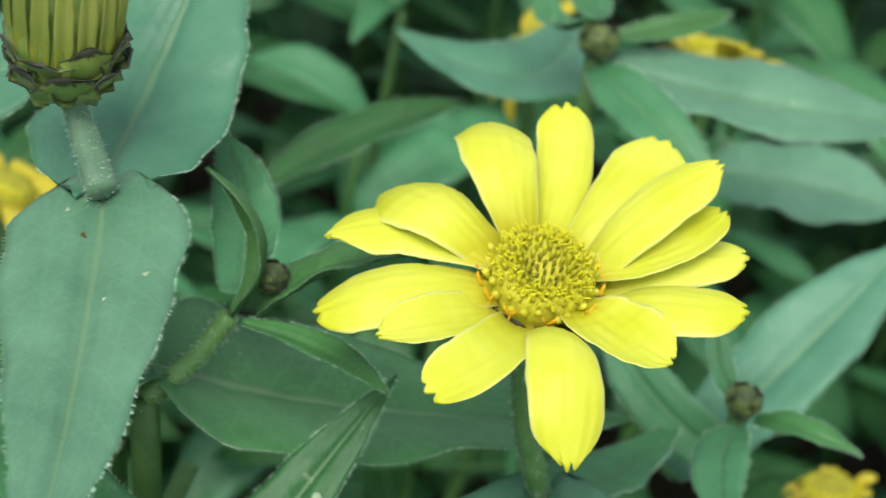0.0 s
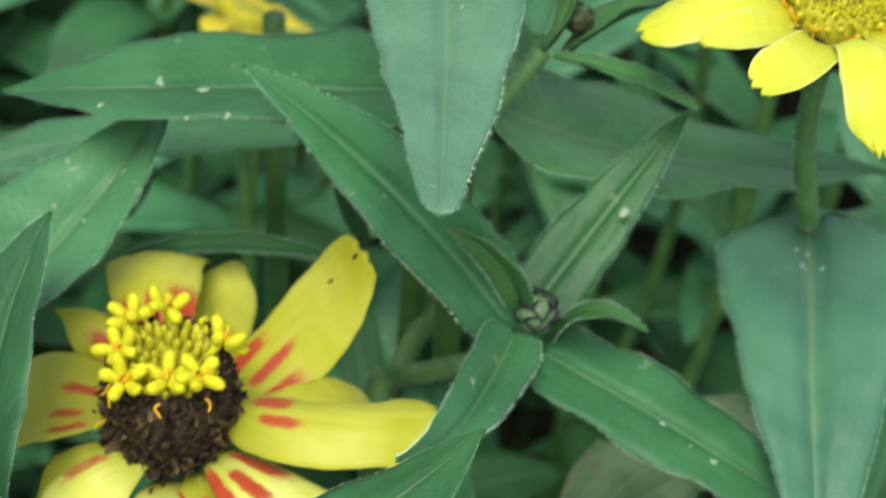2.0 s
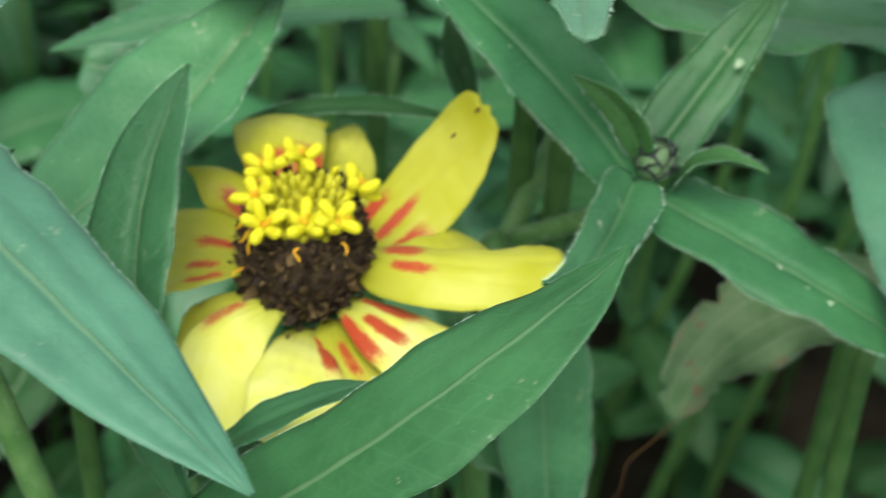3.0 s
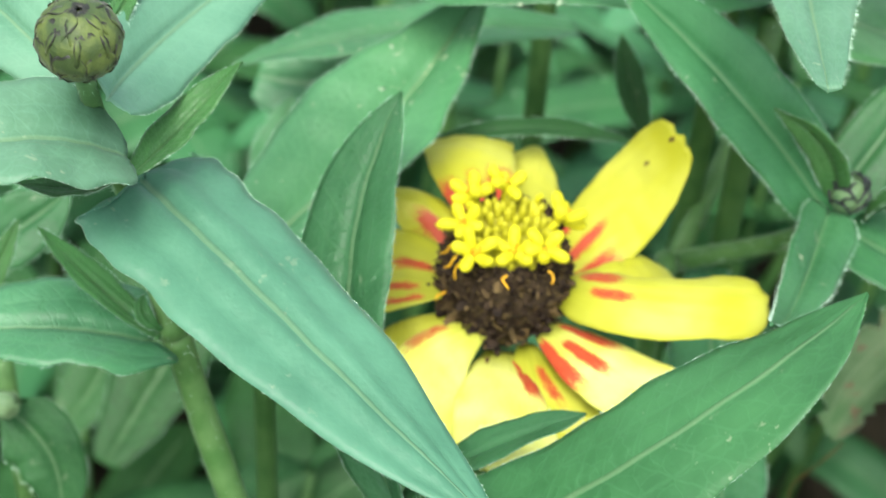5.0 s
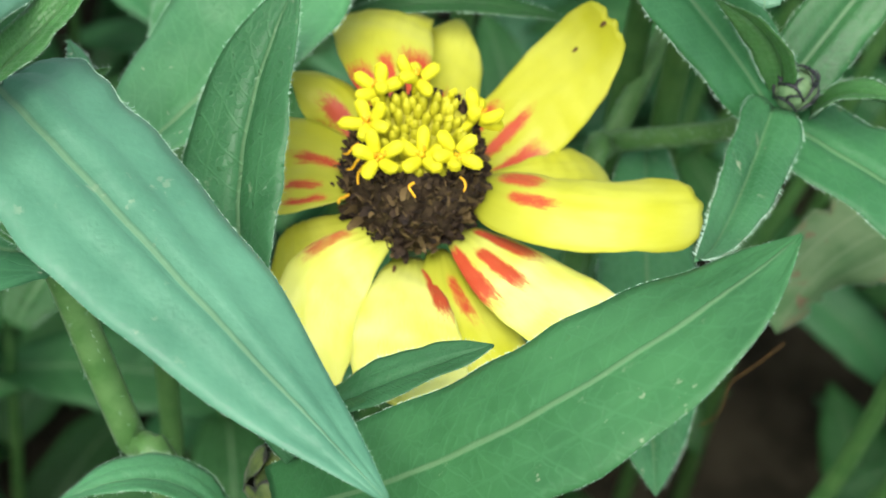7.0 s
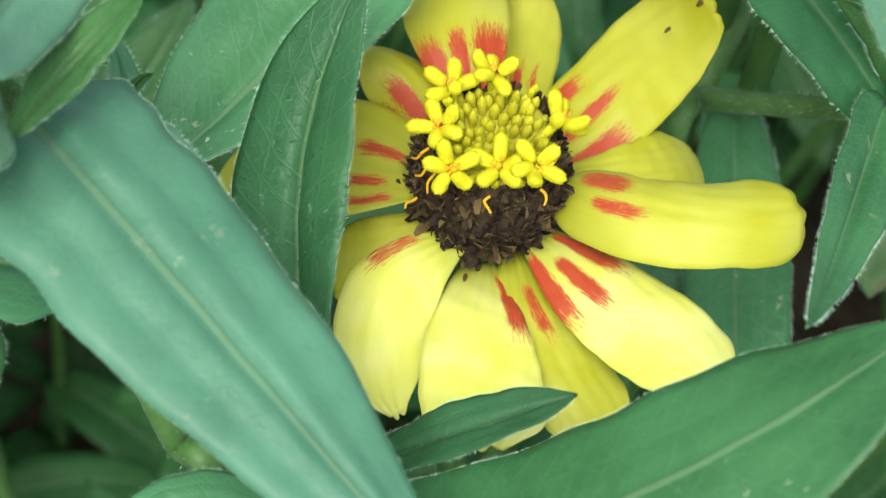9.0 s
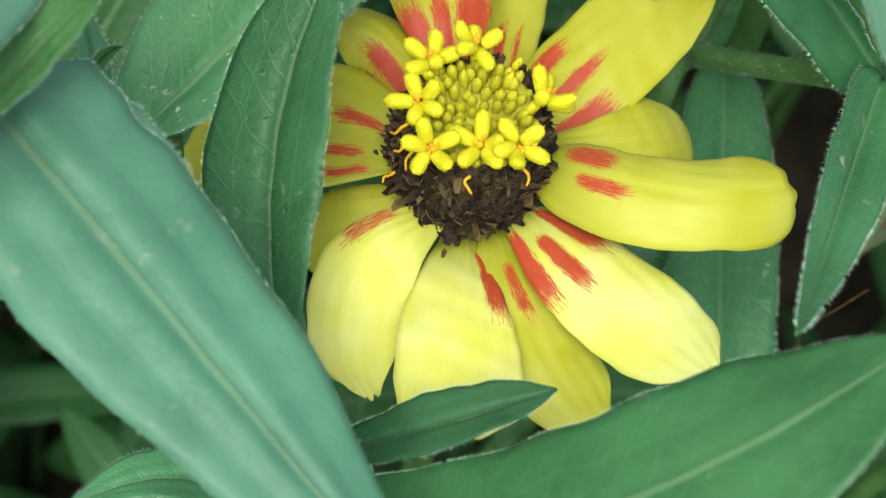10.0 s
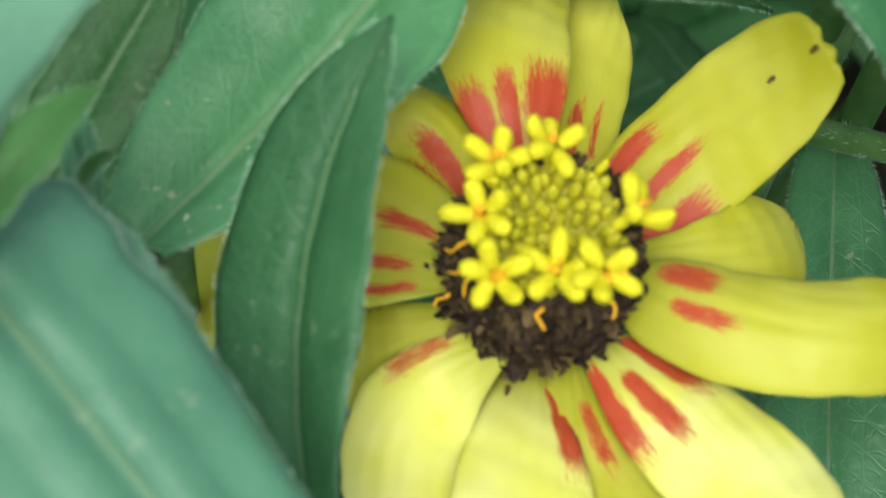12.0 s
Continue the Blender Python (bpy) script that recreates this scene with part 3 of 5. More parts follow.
def chaff(centre, axis, r, h0, h1, count, parent, seed=1):
    """Shrivelled dark scales that stand off the cone."""
    rng = np.random.default_rng(seed)
    x, y, a = frame_of(axis)
    parts = []
    for _ in range(count):
        t, th = rng.random(), rng.uniform(0, 6.283)
        rad = r * (1 - 0.22 * t * t)
        d = math.cos(th) * x + math.sin(th) * y
        p = np.asarray(centre) + a * (h0 + (h1 - h0) * t) + d * rad * 0.94
        q = unit(d * 0.7 + a * rng.uniform(-0.2, 1.5) + rng.normal(0, 0.3, 3))
        s = unit(np.cross(q, d) + rng.normal(0, 0.3, 3)) * rng.uniform(0.0002, 0.00050) * (1.55 - 0.7 * t)
        ln = rng.uniform(0.0009, 0.0020) * (1.3 - 0.4 * t)
        e = p + q * ln
        m = (p + e) / 2 + d * 0.0003
        b = -d * 0.00012
        v = [p - s * 0.7, p + s * 0.7, m + s, m - s, e + s * 0.4 + rng.normal(0, 0.0001, 3), e - s * 0.4]
        v += [k + b for k in v]
        f = [(0, 1, 2, 3), (3, 2, 4, 5), (7, 6, 9, 8), (8, 9, 11, 10), (0, 3, 9, 6), (3, 5, 11, 9), (2, 1, 7, 8), (4, 2, 8, 10), (5, 4, 10, 11)]
        parts.append((v, f))
    v, f = gather(parts)
    return tagged(mesh_object("chaff", v, f, CHAFF, parent, "shrivelled dark brown scales", smooth=False), kind="stuff")


chaff(BC, BX, 0.0067, 0.0012, 0.0125, 1150, cone)


def star_floret(p, axis, parent, size=1.0, turn=0.0, seed=0):
    """A five-lobed fuzzy disc floret with an orange anther tube."""
    rng = np.random.default_rng(seed)
    x, y, a = frame_of(axis)
    p = np.asarray(p, float)
    parts = []
    for i in range(5):
        th = turn + i * 1.2566 + rng.normal(0, 0.12)
        d = math.cos(th) * x + math.sin(th) * y + rng.uniform(0.2, 1.0) * a
        parts.append(blob(p + d * 0.0005 * size, d, 0.00205 * size * rng.uniform(0.8, 1.12), 0.00080 * size, 0.95, 8, 9, a, rng.uniform(-0.25, 0.45), 0.8))
    fuzz = []
    for lobe_v, _ in parts:
        axis_v = np.mean(lobe_v, axis=0)
        for k in rng.choice(np.arange(18, len(lobe_v)), 44):
            q = np.asarray(lobe_v[k])
            n = unit(q - axis_v + rng.normal(0, 0.0002, 3))
            s = unit(np.cross(n, a) + 1e-6) * 0.00003
            w = np.cross(n, s)
            fuzz.append(([q + s, q - s + w, q - s - w, q + n * 0.00016], [(0, 1, 3), (1, 2, 3), (2, 0, 3)]))
    parts += fuzz
    v, f = gather(parts + [blob(p - a * 0.0022 * size, a, 0.0024 * size, 0.0006 * size, 1.0)])
    fl = mesh_object("disc_floret", v, f, FLORET, parent)
    parts = [blob(p, a + rng.normal(0, 0.2, 3), 0.0013 * size, 0.0004 * size, 1.0, 4, 6)]
    for _ in range(6):
        parts.append(blob(p + rng.normal(0, 0.00025, 3) * size + a * 0.0006 * size, a + rng.normal(0, 0.7, 3), 0.0007 * size, 0.0002 * size, 1.0, 3, 5))
    v, f = gather(parts)
    mesh_object("anther", v, f, ORANGE, fl if depth_of(fl) < 3 else parent)
    return fl


FLORETS = [
    ((0.0432, 0.0465, 0.3495), 1.59),
    ((0.0395, 0.0452, 0.3492), 1.18),
    ((0.0384, 0.0416, 0.3482), 3.04),
    ((0.0389, 0.0369, 0.3489), 1.72),
    ((0.0434, 0.0374, 0.3484), 1.59),
    ((0.0464, 0.0372, 0.3494), 0.83),
    ((0.0486, 0.0413, 0.3502), 1.41),
]
for i, (p, turn) in enumerate(FLORETS):
    out = unit((np.asarray(p) - BC) * (1, 1, 0))
    star_floret(p, unit(np.array((0, 0, 1)) + 0.35 * out + np.random.default_rng(i).normal(0, 0.16, 3)), cone, 1.16, turn, i)
for i, th in enumerate((0.9, 1.6, 2.6, -0.6)):
    p = BC + (0.0050 * math.cos(th) - 0.0007, 0.0050 * math.sin(th) - 0.0008, 0.0128)
    v, f = gather([blob(p, (math.cos(th) * q, math.sin(th) * q, 1), 0.0016, 0.0005, 1.0, 5, 7) for q in (0.1, 0.7)])
    mesh_object("disc_floret", v, f, FLORET, cone)


def disc_buds(centre, axis, r, count, parent, size, dip, material, seed=4, inner=0.0, limit=1.0):
    """Closed florets packed in a spiral on the disc."""
    rng = np.random.default_rng(seed)
    x, y, a = frame_of(axis)
    parts = []
    for i in range(count):
        q = math.sqrt((i + 0.5) / count)
        if q < inner or q > limit:
            continue
        th = i * 2.39996
        d = math.cos(th) * x + math.sin(th) * y
        h = -dip * (1 - q) ** 1.5 - dip * 0.5 * max(q - 0.8, 0) * 5
        p = np.asarray(centre) + d * r * q + a * (h + rng.normal(0, 0.0001))
        parts.append(blob(p - a * size, a + 0.35 * d * q + rng.normal(0, 0.08, 3), size * 2.2 * rng.uniform(0.85, 1.15), size * rng.uniform(0.5, 0.62), 1.0, 5, 7))
    v, f = gather(parts)
    return tagged(mesh_object("unopened_disc", v, f, material, parent, "packed olive-yellow unopened florets"), kind="stuff")


lathe("flower_disc", BC + (-0.0007, -0.0008, 0.0118), BX, [(-0.003, 0.0050), (0.0004, 0.0050), (0.0006, 0.0046), (0.0001, 0.003), (-0.0004, 0.0012)], DISC, cone, "olive yellow disc inside the ring", 28, 0.03, 5)
disc_buds(BC + (-0.0007, -0.0008, 0.0126), BX, 0.0044, 72, cone, 0.0013, 0.0022, FLORET_BUD)


def curl_style(p, d, parent, length=0.0018, seed=0):
    """A thin curled orange style."""
    rng = np.random.default_rng(seed)
    p, d = np.asarray(p, float), unit(d)
    s = unit(np.cross(d, (0, 0, 1)))
    pts = [p, p + d * length * 0.5 + s * rng.normal(0, 0.0002), p + d * length * 0.9 - np.array((0, 0, length * 0.2)), p + d * length * 1.15 + s * length * 0.35 * rng.choice([-1, 1]) - np.array((0, 0, length * 0.45))]
    return tube("style", pts, [0.00015, 0.00015, 0.00013, 0.00010], ORANGE, parent, sides=6, steps=4)


# withered orange styles hang below the ring
for i, (th, h) in enumerate(((-2.95, 0.0116), (-2.75, 0.0110), (-2.6, 0.0112), (-1.75, 0.0120), (-1.0, 0.0120), (-2.8, 0.0050))):
    rad = 0.0064 if i != 5 else 0.0070
    curl_style(BC + (rad * math.cos(th) - 0.0005, rad * math.sin(th) - 0.0006, h), (math.cos(th) * 0.6, math.sin(th) * 0.6, -0.7 if i < 3 else -0.1), cone, 0.0016 if i < 3 else 0.0011, i)


def petal_at(c, tip, half, base_r, base_z, arch, material, parent, streaks=(), notch=0.05, seed=0, mid_shift=0.0, **k):
    """A ray petal from the edge of the disc to its tip."""
    c, tip = np.asarray(c, float), np.asarray(tip, float)
    d = unit((tip - c) * (1, 1, 0))
    s = np.array((-d[1], d[0], 0.0))
    base = np.array((c[0] + d[0] * base_r, c[1] + d[1] * base_r, base_z))
    mid = base * 0.48 + tip * 0.52 + np.array((0, 0, arch)) + s * mid_shift
    k = dict(dict(shape="petal", fold=0.0, cup=-0.05, wave=0.06, thick=0.00028, rows=34, cols=21, groove=0.0001, up=(0, 0, 1)), **k)
    return blade("petal", base, mid, tip, s * half, material, parent, seed=seed, notch=notch, streaks=streaks, **k)


B_PETALS = [
    # tip, half width, arch, sideways bend, widest place, end and root width, base height, cup, streaks (across, half width, from, to, strength), notch
    ((0.0437, 0.0722, 0.3326), 0.0054, 0.0065, 0.0021, 0.53, 0.97, 0.12, 0.3372, -0.23, [(0.75, 0.33, 0.05, 0.31, 1), (0.12, 0.21, 0.04, 0.36, 1), (-0.6, 0.43, 0.04, 0.39, 1)], 0.02),
    ((0.0517, 0.0700, 0.3343), 0.0049, -0.0009, 0.0010, 0.37, 0.37, 0.20, 0.3354, -0.28, [(-0.23, 0.13, 0.23, 0.52, 0.9), (-0.59, 0.09, 0.27, 0.54, 0.85)], 0.0),
    ((0.0641, 0.0561, 0.3503), 0.0053, -0.0067, 0.0018, 0.34, 0.58, 0.24, 0.3345, -0.14, [(0.69, 0.19, 0.16, 0.37, 1), (0.04, 0.15, 0.17, 0.47, 1), (-0.66, 0.29, 0.09, 0.37, 1)], 0.03),
    ((0.0664, 0.0508, 0.3320), 0.0041, 0.0036, -0.0032, 0.67, 0.39, 0.20, 0.3360, -0.16, [], 0.0),
    ((0.0723, 0.0372, 0.3444), 0.0046, 0.0018, -0.0031, 0.38, 0.80, 0.60, 0.3409, -0.48, [(0.51, 0.32, 0.05, 0.24, 0.85), (-0.15, 0.18, 0.13, 0.34, 0.85)], 0.02),
    ((0.0639, 0.0196, 0.3428), 0.0052, -0.0002, 0.0001, 0.52, 0.30, 0.24, 0.3375, -0.30, [(0.63, 0.29, 0.04, 0.34, 1), (-0.19, 0.21, 0.13, 0.42, 1), (-0.87, 0.28, 0.04, 0.39, 1)], 0.03),
    ((0.0557, 0.0181, 0.3345), 0.0045, 0.0009, -0.0021, 0.57, 0.56, 0.20, 0.3350, -0.20, [(0.17, 0.2, 0.14, 0.48, 0.75)], 0.03),
    ((0.0425, 0.0141, 0.3398), 0.0056, 0.0009, -0.0005, 0.72, 0.48, 0.26, 0.3342, -0.13, [(0.86, 0.31, 0.04, 0.42, 1)], 0.03),
    ((0.0360, 0.0209, 0.3315), 0.0044, 0.0016, -0.0048, 0.47, 0.26, 0.14, 0.3380, -0.25, [(-0.79, 0.26, 0.12, 0.36, 0.68)], 0.03),
    ((0.0300, 0.0355, 0.3294), 0.0053, 0.0021, 0.0010, 0.60, 0.42, 0.22, 0.3362, -0.33, [], 0.03),
    ((0.0187, 0.0447, 0.3218), 0.0068, 0.0049, -0.0028, 0.34, 0.97, 0.41, 0.3383, 0.03, [(-0.25, 0.15, 0.04, 0.23, 0.82), (0.35, 0.14, 0.08, 0.21, 0.78), (0.73, 0.12, 0.04, 0.18, 0.82)], 0.03),
    ((0.0309, 0.0559, 0.3396), 0.0034, 0.0019, -0.0029, 0.57, 0.08, 0.13, 0.3344, -0.78, [(0.46, 0.26, 0.17, 0.76, 1), (0.97, 0.17, 0.1, 0.67, 0.9)], 0.03),
]
B_PET = []
for i, (tip, half, arch, shift, peak, end, root, bz, cup, st, notch) in enumerate(B_PETALS):
    # front petals that face up take the lit, paler colour; the rest stay deeper
    B_PET.append(petal_at(BC, tip, half, 0.0058, bz, arch, PETAL_B_LIT if i in (5, 7, 8) else PETAL_B, cone, st, notch, seed=40 + i, end=end, cup=cup, root=root, peak=peak, taper=6.0 if i in (0, 4) else 2.4, mid_shift=shift, nick=0.12 if i == 8 else 0.0))
# two dark feeding marks near the tip of the raised petal, one speck of dirt
for j, (p, r) in enumerate(((((0.0632, 0.0560, 0.3485)), 0.00055), (np.array((0.0607, 0.0550, 0.3448)) + (0, 0, 0.0007), 0.0004), (((0.0419, 0.0333, 0.3350)), 0.00045))):
    v, f = blob(np.asarray(p) + (0, 0, 0.0003), (0.5, 0.4, 0.3) if j < 2 else (0.2, 0.8, 0.1), r * 2, r * 0.7, 0.35, 5, 8)
    mesh_object("dark_mark", v, f, DIRT, cone)
leaf(B, (0.0313, 0.0105, 0.3364), (0.0254, 0.0334, 0.3471), (0.0308, 0.0509, 0.3590), (0.0040, -0.0025, 0.0045), shape='lance', fold=0.23, peak=0.515, root=0.227, taper=1.600, twist=-0.48, material=LEAF_DEEP)
leaf(B, (0.0314, 0.0143, 0.3357), (0.0403, 0.0135, 0.3461), (0.0486, 0.0153, 0.3488), (-0.0004, -0.0029, 0.0008), shape='lance', fold=0.19, peak=0.470, root=0.275, taper=1.946, twist=-0.00, material=LEAF_DEEP)
leaf(B, (0.0767, 0.0679, 0.3168), (0.0748, 0.0476, 0.3144), (0.0730, 0.0218, 0.3117), (0.0057, -0.0001, 0.0008), shape='oblong', fold=0.22)
leaf(B, (0.0547, 0.0449, 0.3158), (0.0659, 0.0437, 0.3112), (0.0793, 0.0332, 0.3081), (-0.0017, -0.0055, -0.0018), shape='oblong', fold=0.22)
leaf(B, (0.0375, 0.0677, 0.3361), (0.0492, 0.0675, 0.3396), (0.0644, 0.0661, 0.3383), (0.0000, -0.0015, -0.0001), shape='lance', fold=0.22, material=LEAF_DARK)

# ---------------------------------------------------------------- plain yellow flower
A = plant("yellow_zinnia", 0.119, 0.073, "plain lemon yellow zinnia in full bloom", "flower")
AC = np.array((0.1116, 0.0630, 0.3805))
tube("upper_stem", [AC - (0, 0, 0.003), ((0.1135, 0.0650, 0.362)), ((0.1187, 0.0674, 0.3450))], [0.0013, 0.0012, 0.0014], STEM, A, hairs=420)
stem_down((0.1187, 0.0674, 0.3450), 0.002, 0.008, A, 0.0014)
AX = (0, -0.16, 1)
headA = lathe("flower_head", AC, AX, [(-0.0062, 0.0016), (-0.005, 0.0035), (-0.003, 0.0043), (0.0, 0.0046), (0.0020, 0.0048), (0.0030, 0.0045), (0.0031, 0.0038), (0.0022, 0.0022), (0.0010, 0.0010)], DISC_YELLOW, A, "yellow flower head with an olive disc", 32)
disc_buds(AC + (0, -0.0006, 0.0036), AX, 0.0046, 150, headA, 0.00050, 0.0028, DISC_CENTRE, limit=0.42)
disc_buds(AC + (0, -0.0006, 0.0036), AX, 0.0047, 150, headA, 0.00062, 0.0024, FLORET_BUD, inner=0.38)


def frills(centre, axis, r0, r1, count, parent, seed=8):
    """Small curled yellow floret lobes round the rim of the disc."""
    rng = np.random.default_rng(seed)
    x, y, a = frame_of(axis)
    parts = []
    for _ in range(count):
        th, r = rng.uniform(0, 6.283), rng.uniform(r0, r1)
        d = math.cos(th) * x + math.sin(th) * y
        p = np.asarray(centre) + d * r + a * rng.uniform(0.0006, 0.0014)
        parts.append(blob(p, rng.normal(0, 0.6, 3) + d * 0.5 + a * 0.7, rng.uniform(0.0005, 0.001), 0.00014, 0.6, 4, 5, a, rng.uniform(-0.6, 0.6)))
    v, f = gather(parts)
    return tagged(mesh_object("floret_rim", v, f, FLORET, parent, "fine curled yellow floret lobes"), kind="stuff")


frills(AC + (0, -0.0006, 0.0024), AX, 0.0026, 0.0049, 300, headA)
# closed round florets stand along the rim
for i in range(22):
    th = i * 0.2856 + 0.05 * math.sin(i * 2.3)
    rr, zz = 0.0048 + 0.0002 * math.sin(i * 3.1), 0.0010 + 0.0005 * math.sin(i * 1.7)
    p = AC + (rr * math.cos(th), rr * math.sin(th), zz + 0.16 * rr * math.sin(th))
    v, f = blob(p, (math.cos(th) * 0.6, math.sin(th) * 0.6, 1), 0.0014, 0.00058, 1.0, 6, 9)
    mesh_object("disc_floret", v, f, DISC_YELLOW, headA)
A_TIPS = [
    # tip, half width, arch, sideways bend, widest place, end and root width, base height
    ((0.1159, 0.0834, 0.3868), 0.0029, 0.0000, -0.0013, 0.76, 0.68, 0.35, 0.3799),
    ((0.1257, 0.0789, 0.3864), 0.0040, 0.0022, -0.0011, 0.70, 0.64, 0.37, 0.3789),
    ((0.1291, 0.0704, 0.3907), 0.0030, 0.0034, -0.0001, 0.60, 0.38, 0.35, 0.3774),
    ((0.1299, 0.0685, 0.3863), 0.0029, 0.0001, -0.0016, 0.58, 0.45, 0.35, 0.3812),
    ((0.1324, 0.0652, 0.3834), 0.0034, 0.0021, 0.0007, 0.57, 0.51, 0.42, 0.3782),
    ((0.1304, 0.0568, 0.3842), 0.0036, 0.0028, -0.0012, 0.53, 0.39, 0.43, 0.3776),
    ((0.1224, 0.0514, 0.3826), 0.0040, 0.0008, -0.0008, 0.51, 0.39, 0.35, 0.3808),
    ((0.1115, 0.0405, 0.3794), 0.0035, 0.0064, -0.0003, 0.70, 0.33, 0.35, 0.3784),
    ((0.0988, 0.0460, 0.3831), 0.0031, 0.0022, 0.0019, 0.61, 0.66, 0.45, 0.3789),
    ((0.0951, 0.0543, 0.3820), 0.0029, 0.0015, 0.0010, 0.53, 0.28, 0.44, 0.3791),
    ((0.0901, 0.0603, 0.3784), 0.0037, 0.0024, -0.0001, 0.49, 0.56, 0.50, 0.3807),
    ((0.0914, 0.0682, 0.3812), 0.0035, 0.0005, -0.0034, 0.46, 0.14, 0.35, 0.3823),
    ((0.0977, 0.0763, 0.3797), 0.0041, 0.0044, 0.0016, 0.68, 0.28, 0.48, 0.3808),
    ((0.1085, 0.0836, 0.3835), 0.0038, 0.0051, 0.0012, 0.64, 0.55, 0.35, 0.3805),
]
for i, (tip, half, arch, shift, peak, end, root, bz) in enumerate(A_TIPS):
    p = petal_at(AC, tip, half, 0.0040, bz, arch, PETAL_A, headA, (), 0.045, seed=70 + i, cup=0.22 if i in (3, 6, 8, 9) else -0.34, fold=0.0, mid_shift=shift, peak=peak, end=end, root=root)
    d = unit((np.asarray(tip) - AC) * (1, 1, 0))
    b = AC + d * 0.0057 + (0, 0, 0.0006)
    s = np.array((-d[1], d[0], 0))
    parts = [blob(b, d * 0.6 + (0, 0, 0.9) + s * q, 0.0014, 0.00026, 0.8, 5, 6, (0, 0, 1), 0.3) for q in (-0.9, 0.9)]
    v, f = gather(parts + [blob(b - (0, 0, 0.0012), (0, 0, 1), 0.0013, 0.0002, 1.0, 3, 6)])
    mesh_object("stigma", v, f, ORANGE, headA)


def involucre(centre, axis, r, h, parent, count=9, rows=3, material=BRACT, flare=0.05, wide=0.42):
    """Overlapping bracts that cup a flower head from below."""
    x, y, a = frame_of(axis)
    jit = np.random.default_rng(count)
    k = 0
    for ring in range(rows):
        for i in range(count):
            th = 2 * math.pi * (i + 0.5 * (ring % 2)) / count
            d = math.cos(th) * x + math.sin(th) * y
            z0 = -h + ring * h * 0.28
            b0 = np.asarray(centre) + a * z0 + d * r * (0.35 + 0.2 * ring)
            b1 = np.asarray(centre) + a * (z0 + h * 0.34) + d * r * (0.88 + 0.06 * ring)
            b2 = np.asarray(centre) + a * (z0 + h * jit.uniform(0.55, 0.75)) + d * r * (1.08 + 0.02 * ring + flare * jit.random())
            blade("bract", b0, b1, b2, (-math.sin(th) * x + math.cos(th) * y) * r * wide * jit.uniform(0.9, 1.25), material, parent, shape="scale", rows=9, cols=7, seed=k, groove=0, wave=0.3, fold=-0.15, thick=0.0003, up=d, nick=0.35)
            k += 1


involucre(AC - (0, 0, 0.0008), (0, -0.16, 1), 0.0048, 0.0060, headA)
leaf(A, (0.1189, 0.0670, 0.3454), (0.1142, 0.0440, 0.3449), (0.1113, 0.0149, 0.3349), (0.0109, -0.0017, 0.0007), shape='heart', fold=0.29, peak=0.151, root=0.658, taper=0.705, twist=-0.35, material=LEAF_PALE, groove=0.0011, puff=0.1)
leaf(A, (0.1207, 0.0694, 0.3440), (0.1289, 0.0777, 0.3359), (0.1454, 0.0971, 0.3253), (0.0020, -0.0044, 0.0017), shape='heart', fold=0.22)
leaf(A, (0.1131, 0.0241, 0.3305), (0.1341, 0.0607, 0.3283), (0.1359, 0.0727, 0.3297), (0.0025, -0.0016, 0.0019), shape='lance', fold=0.22)

for j, (p, n, r, dark) in enumerate((
    ((0.1163, 0.0604, 0.3458), (0.55, -0.10, 0.83), 0.00056, False),
    ((0.1183, 0.0595, 0.3463), (-0.76, 0.11, 0.63), 0.00037, False),
    ((0.1160, 0.0628, 0.3461), (0.40, 0.04, 0.92), 0.00050, False),
    ((0.1176, 0.0630, 0.3452), (0.50, -0.12, 0.86), 0.00056, False),
)):
    leaf_mark(A, p, n, r, dark, j)

# ---------------------------------------------------------------- faded head with a wide pair of leaves
C = plant("faded_zinnia", 0.0705, 0.078, "faded zinnia head with withered strap petals over a wide leaf pair", "flower")
CH = np.array((0.0665, 0.0786, 0.3939))
tube("upper_stem", [CH - (0, 0, 0.003), ((0.0681, 0.0762, 0.3873)), (0.0704, 0.0696, 0.3845)], [0.0013, 0.00125, 0.0016], STEM_GREY, C, hairs=450)
stem_down((0.0703, 0.0731, 0.3812), -0.001, 0.012, C, 0.0015)
headC = lathe("flower_head", CH, (-0.05, 0.1, 1), [(-0.0048, 0.0012), (-0.0042, 0.0024), (-0.0022, 0.0042), (0.0006, 0.0052), (0.003, 0.0054), (0.008, 0.0045), (0.0085, 0.003)], BRACT, C, "withered head with dark-edged bracts", 28)
involucre(CH + (0, 0, 0.0034), (-0.05, 0.1, 1), 0.0053, 0.0080, headC, 8, 2, BRACT, 0.08, 0.50)
for i in range(16):
    th = i * 0.3927
    d = np.array((math.cos(th), math.sin(th), 0))
    s = np.array((-d[1], d[0], 0))
    b = CH + d * 0.0048 + (0, 0, 0.0005)
    blade("petal", b, b + d * 0.0006 + (0, 0, 0.007), b + d * 0.0004 + (0, 0, 0.014), s * 0.0009, PETAL_FADED, headC, shape="strap", rows=12, cols=7, fold=0.4, groove=0.0002, seed=i, up=d)
leaf(C, (0.0704, 0.0709, 0.3829), (0.0687, 0.0497, 0.3829), (0.0655, 0.0234, 0.3860), (0.0084, -0.0008, 0.0012), shape='heart', fold=0.12, peak=0.089, root=0.869, taper=0.774, twist=-0.24, material=LEAF_SILVER, end=0.14, groove=0.0011, puff=0.1, shoulder=0.6, lobe=0.36)
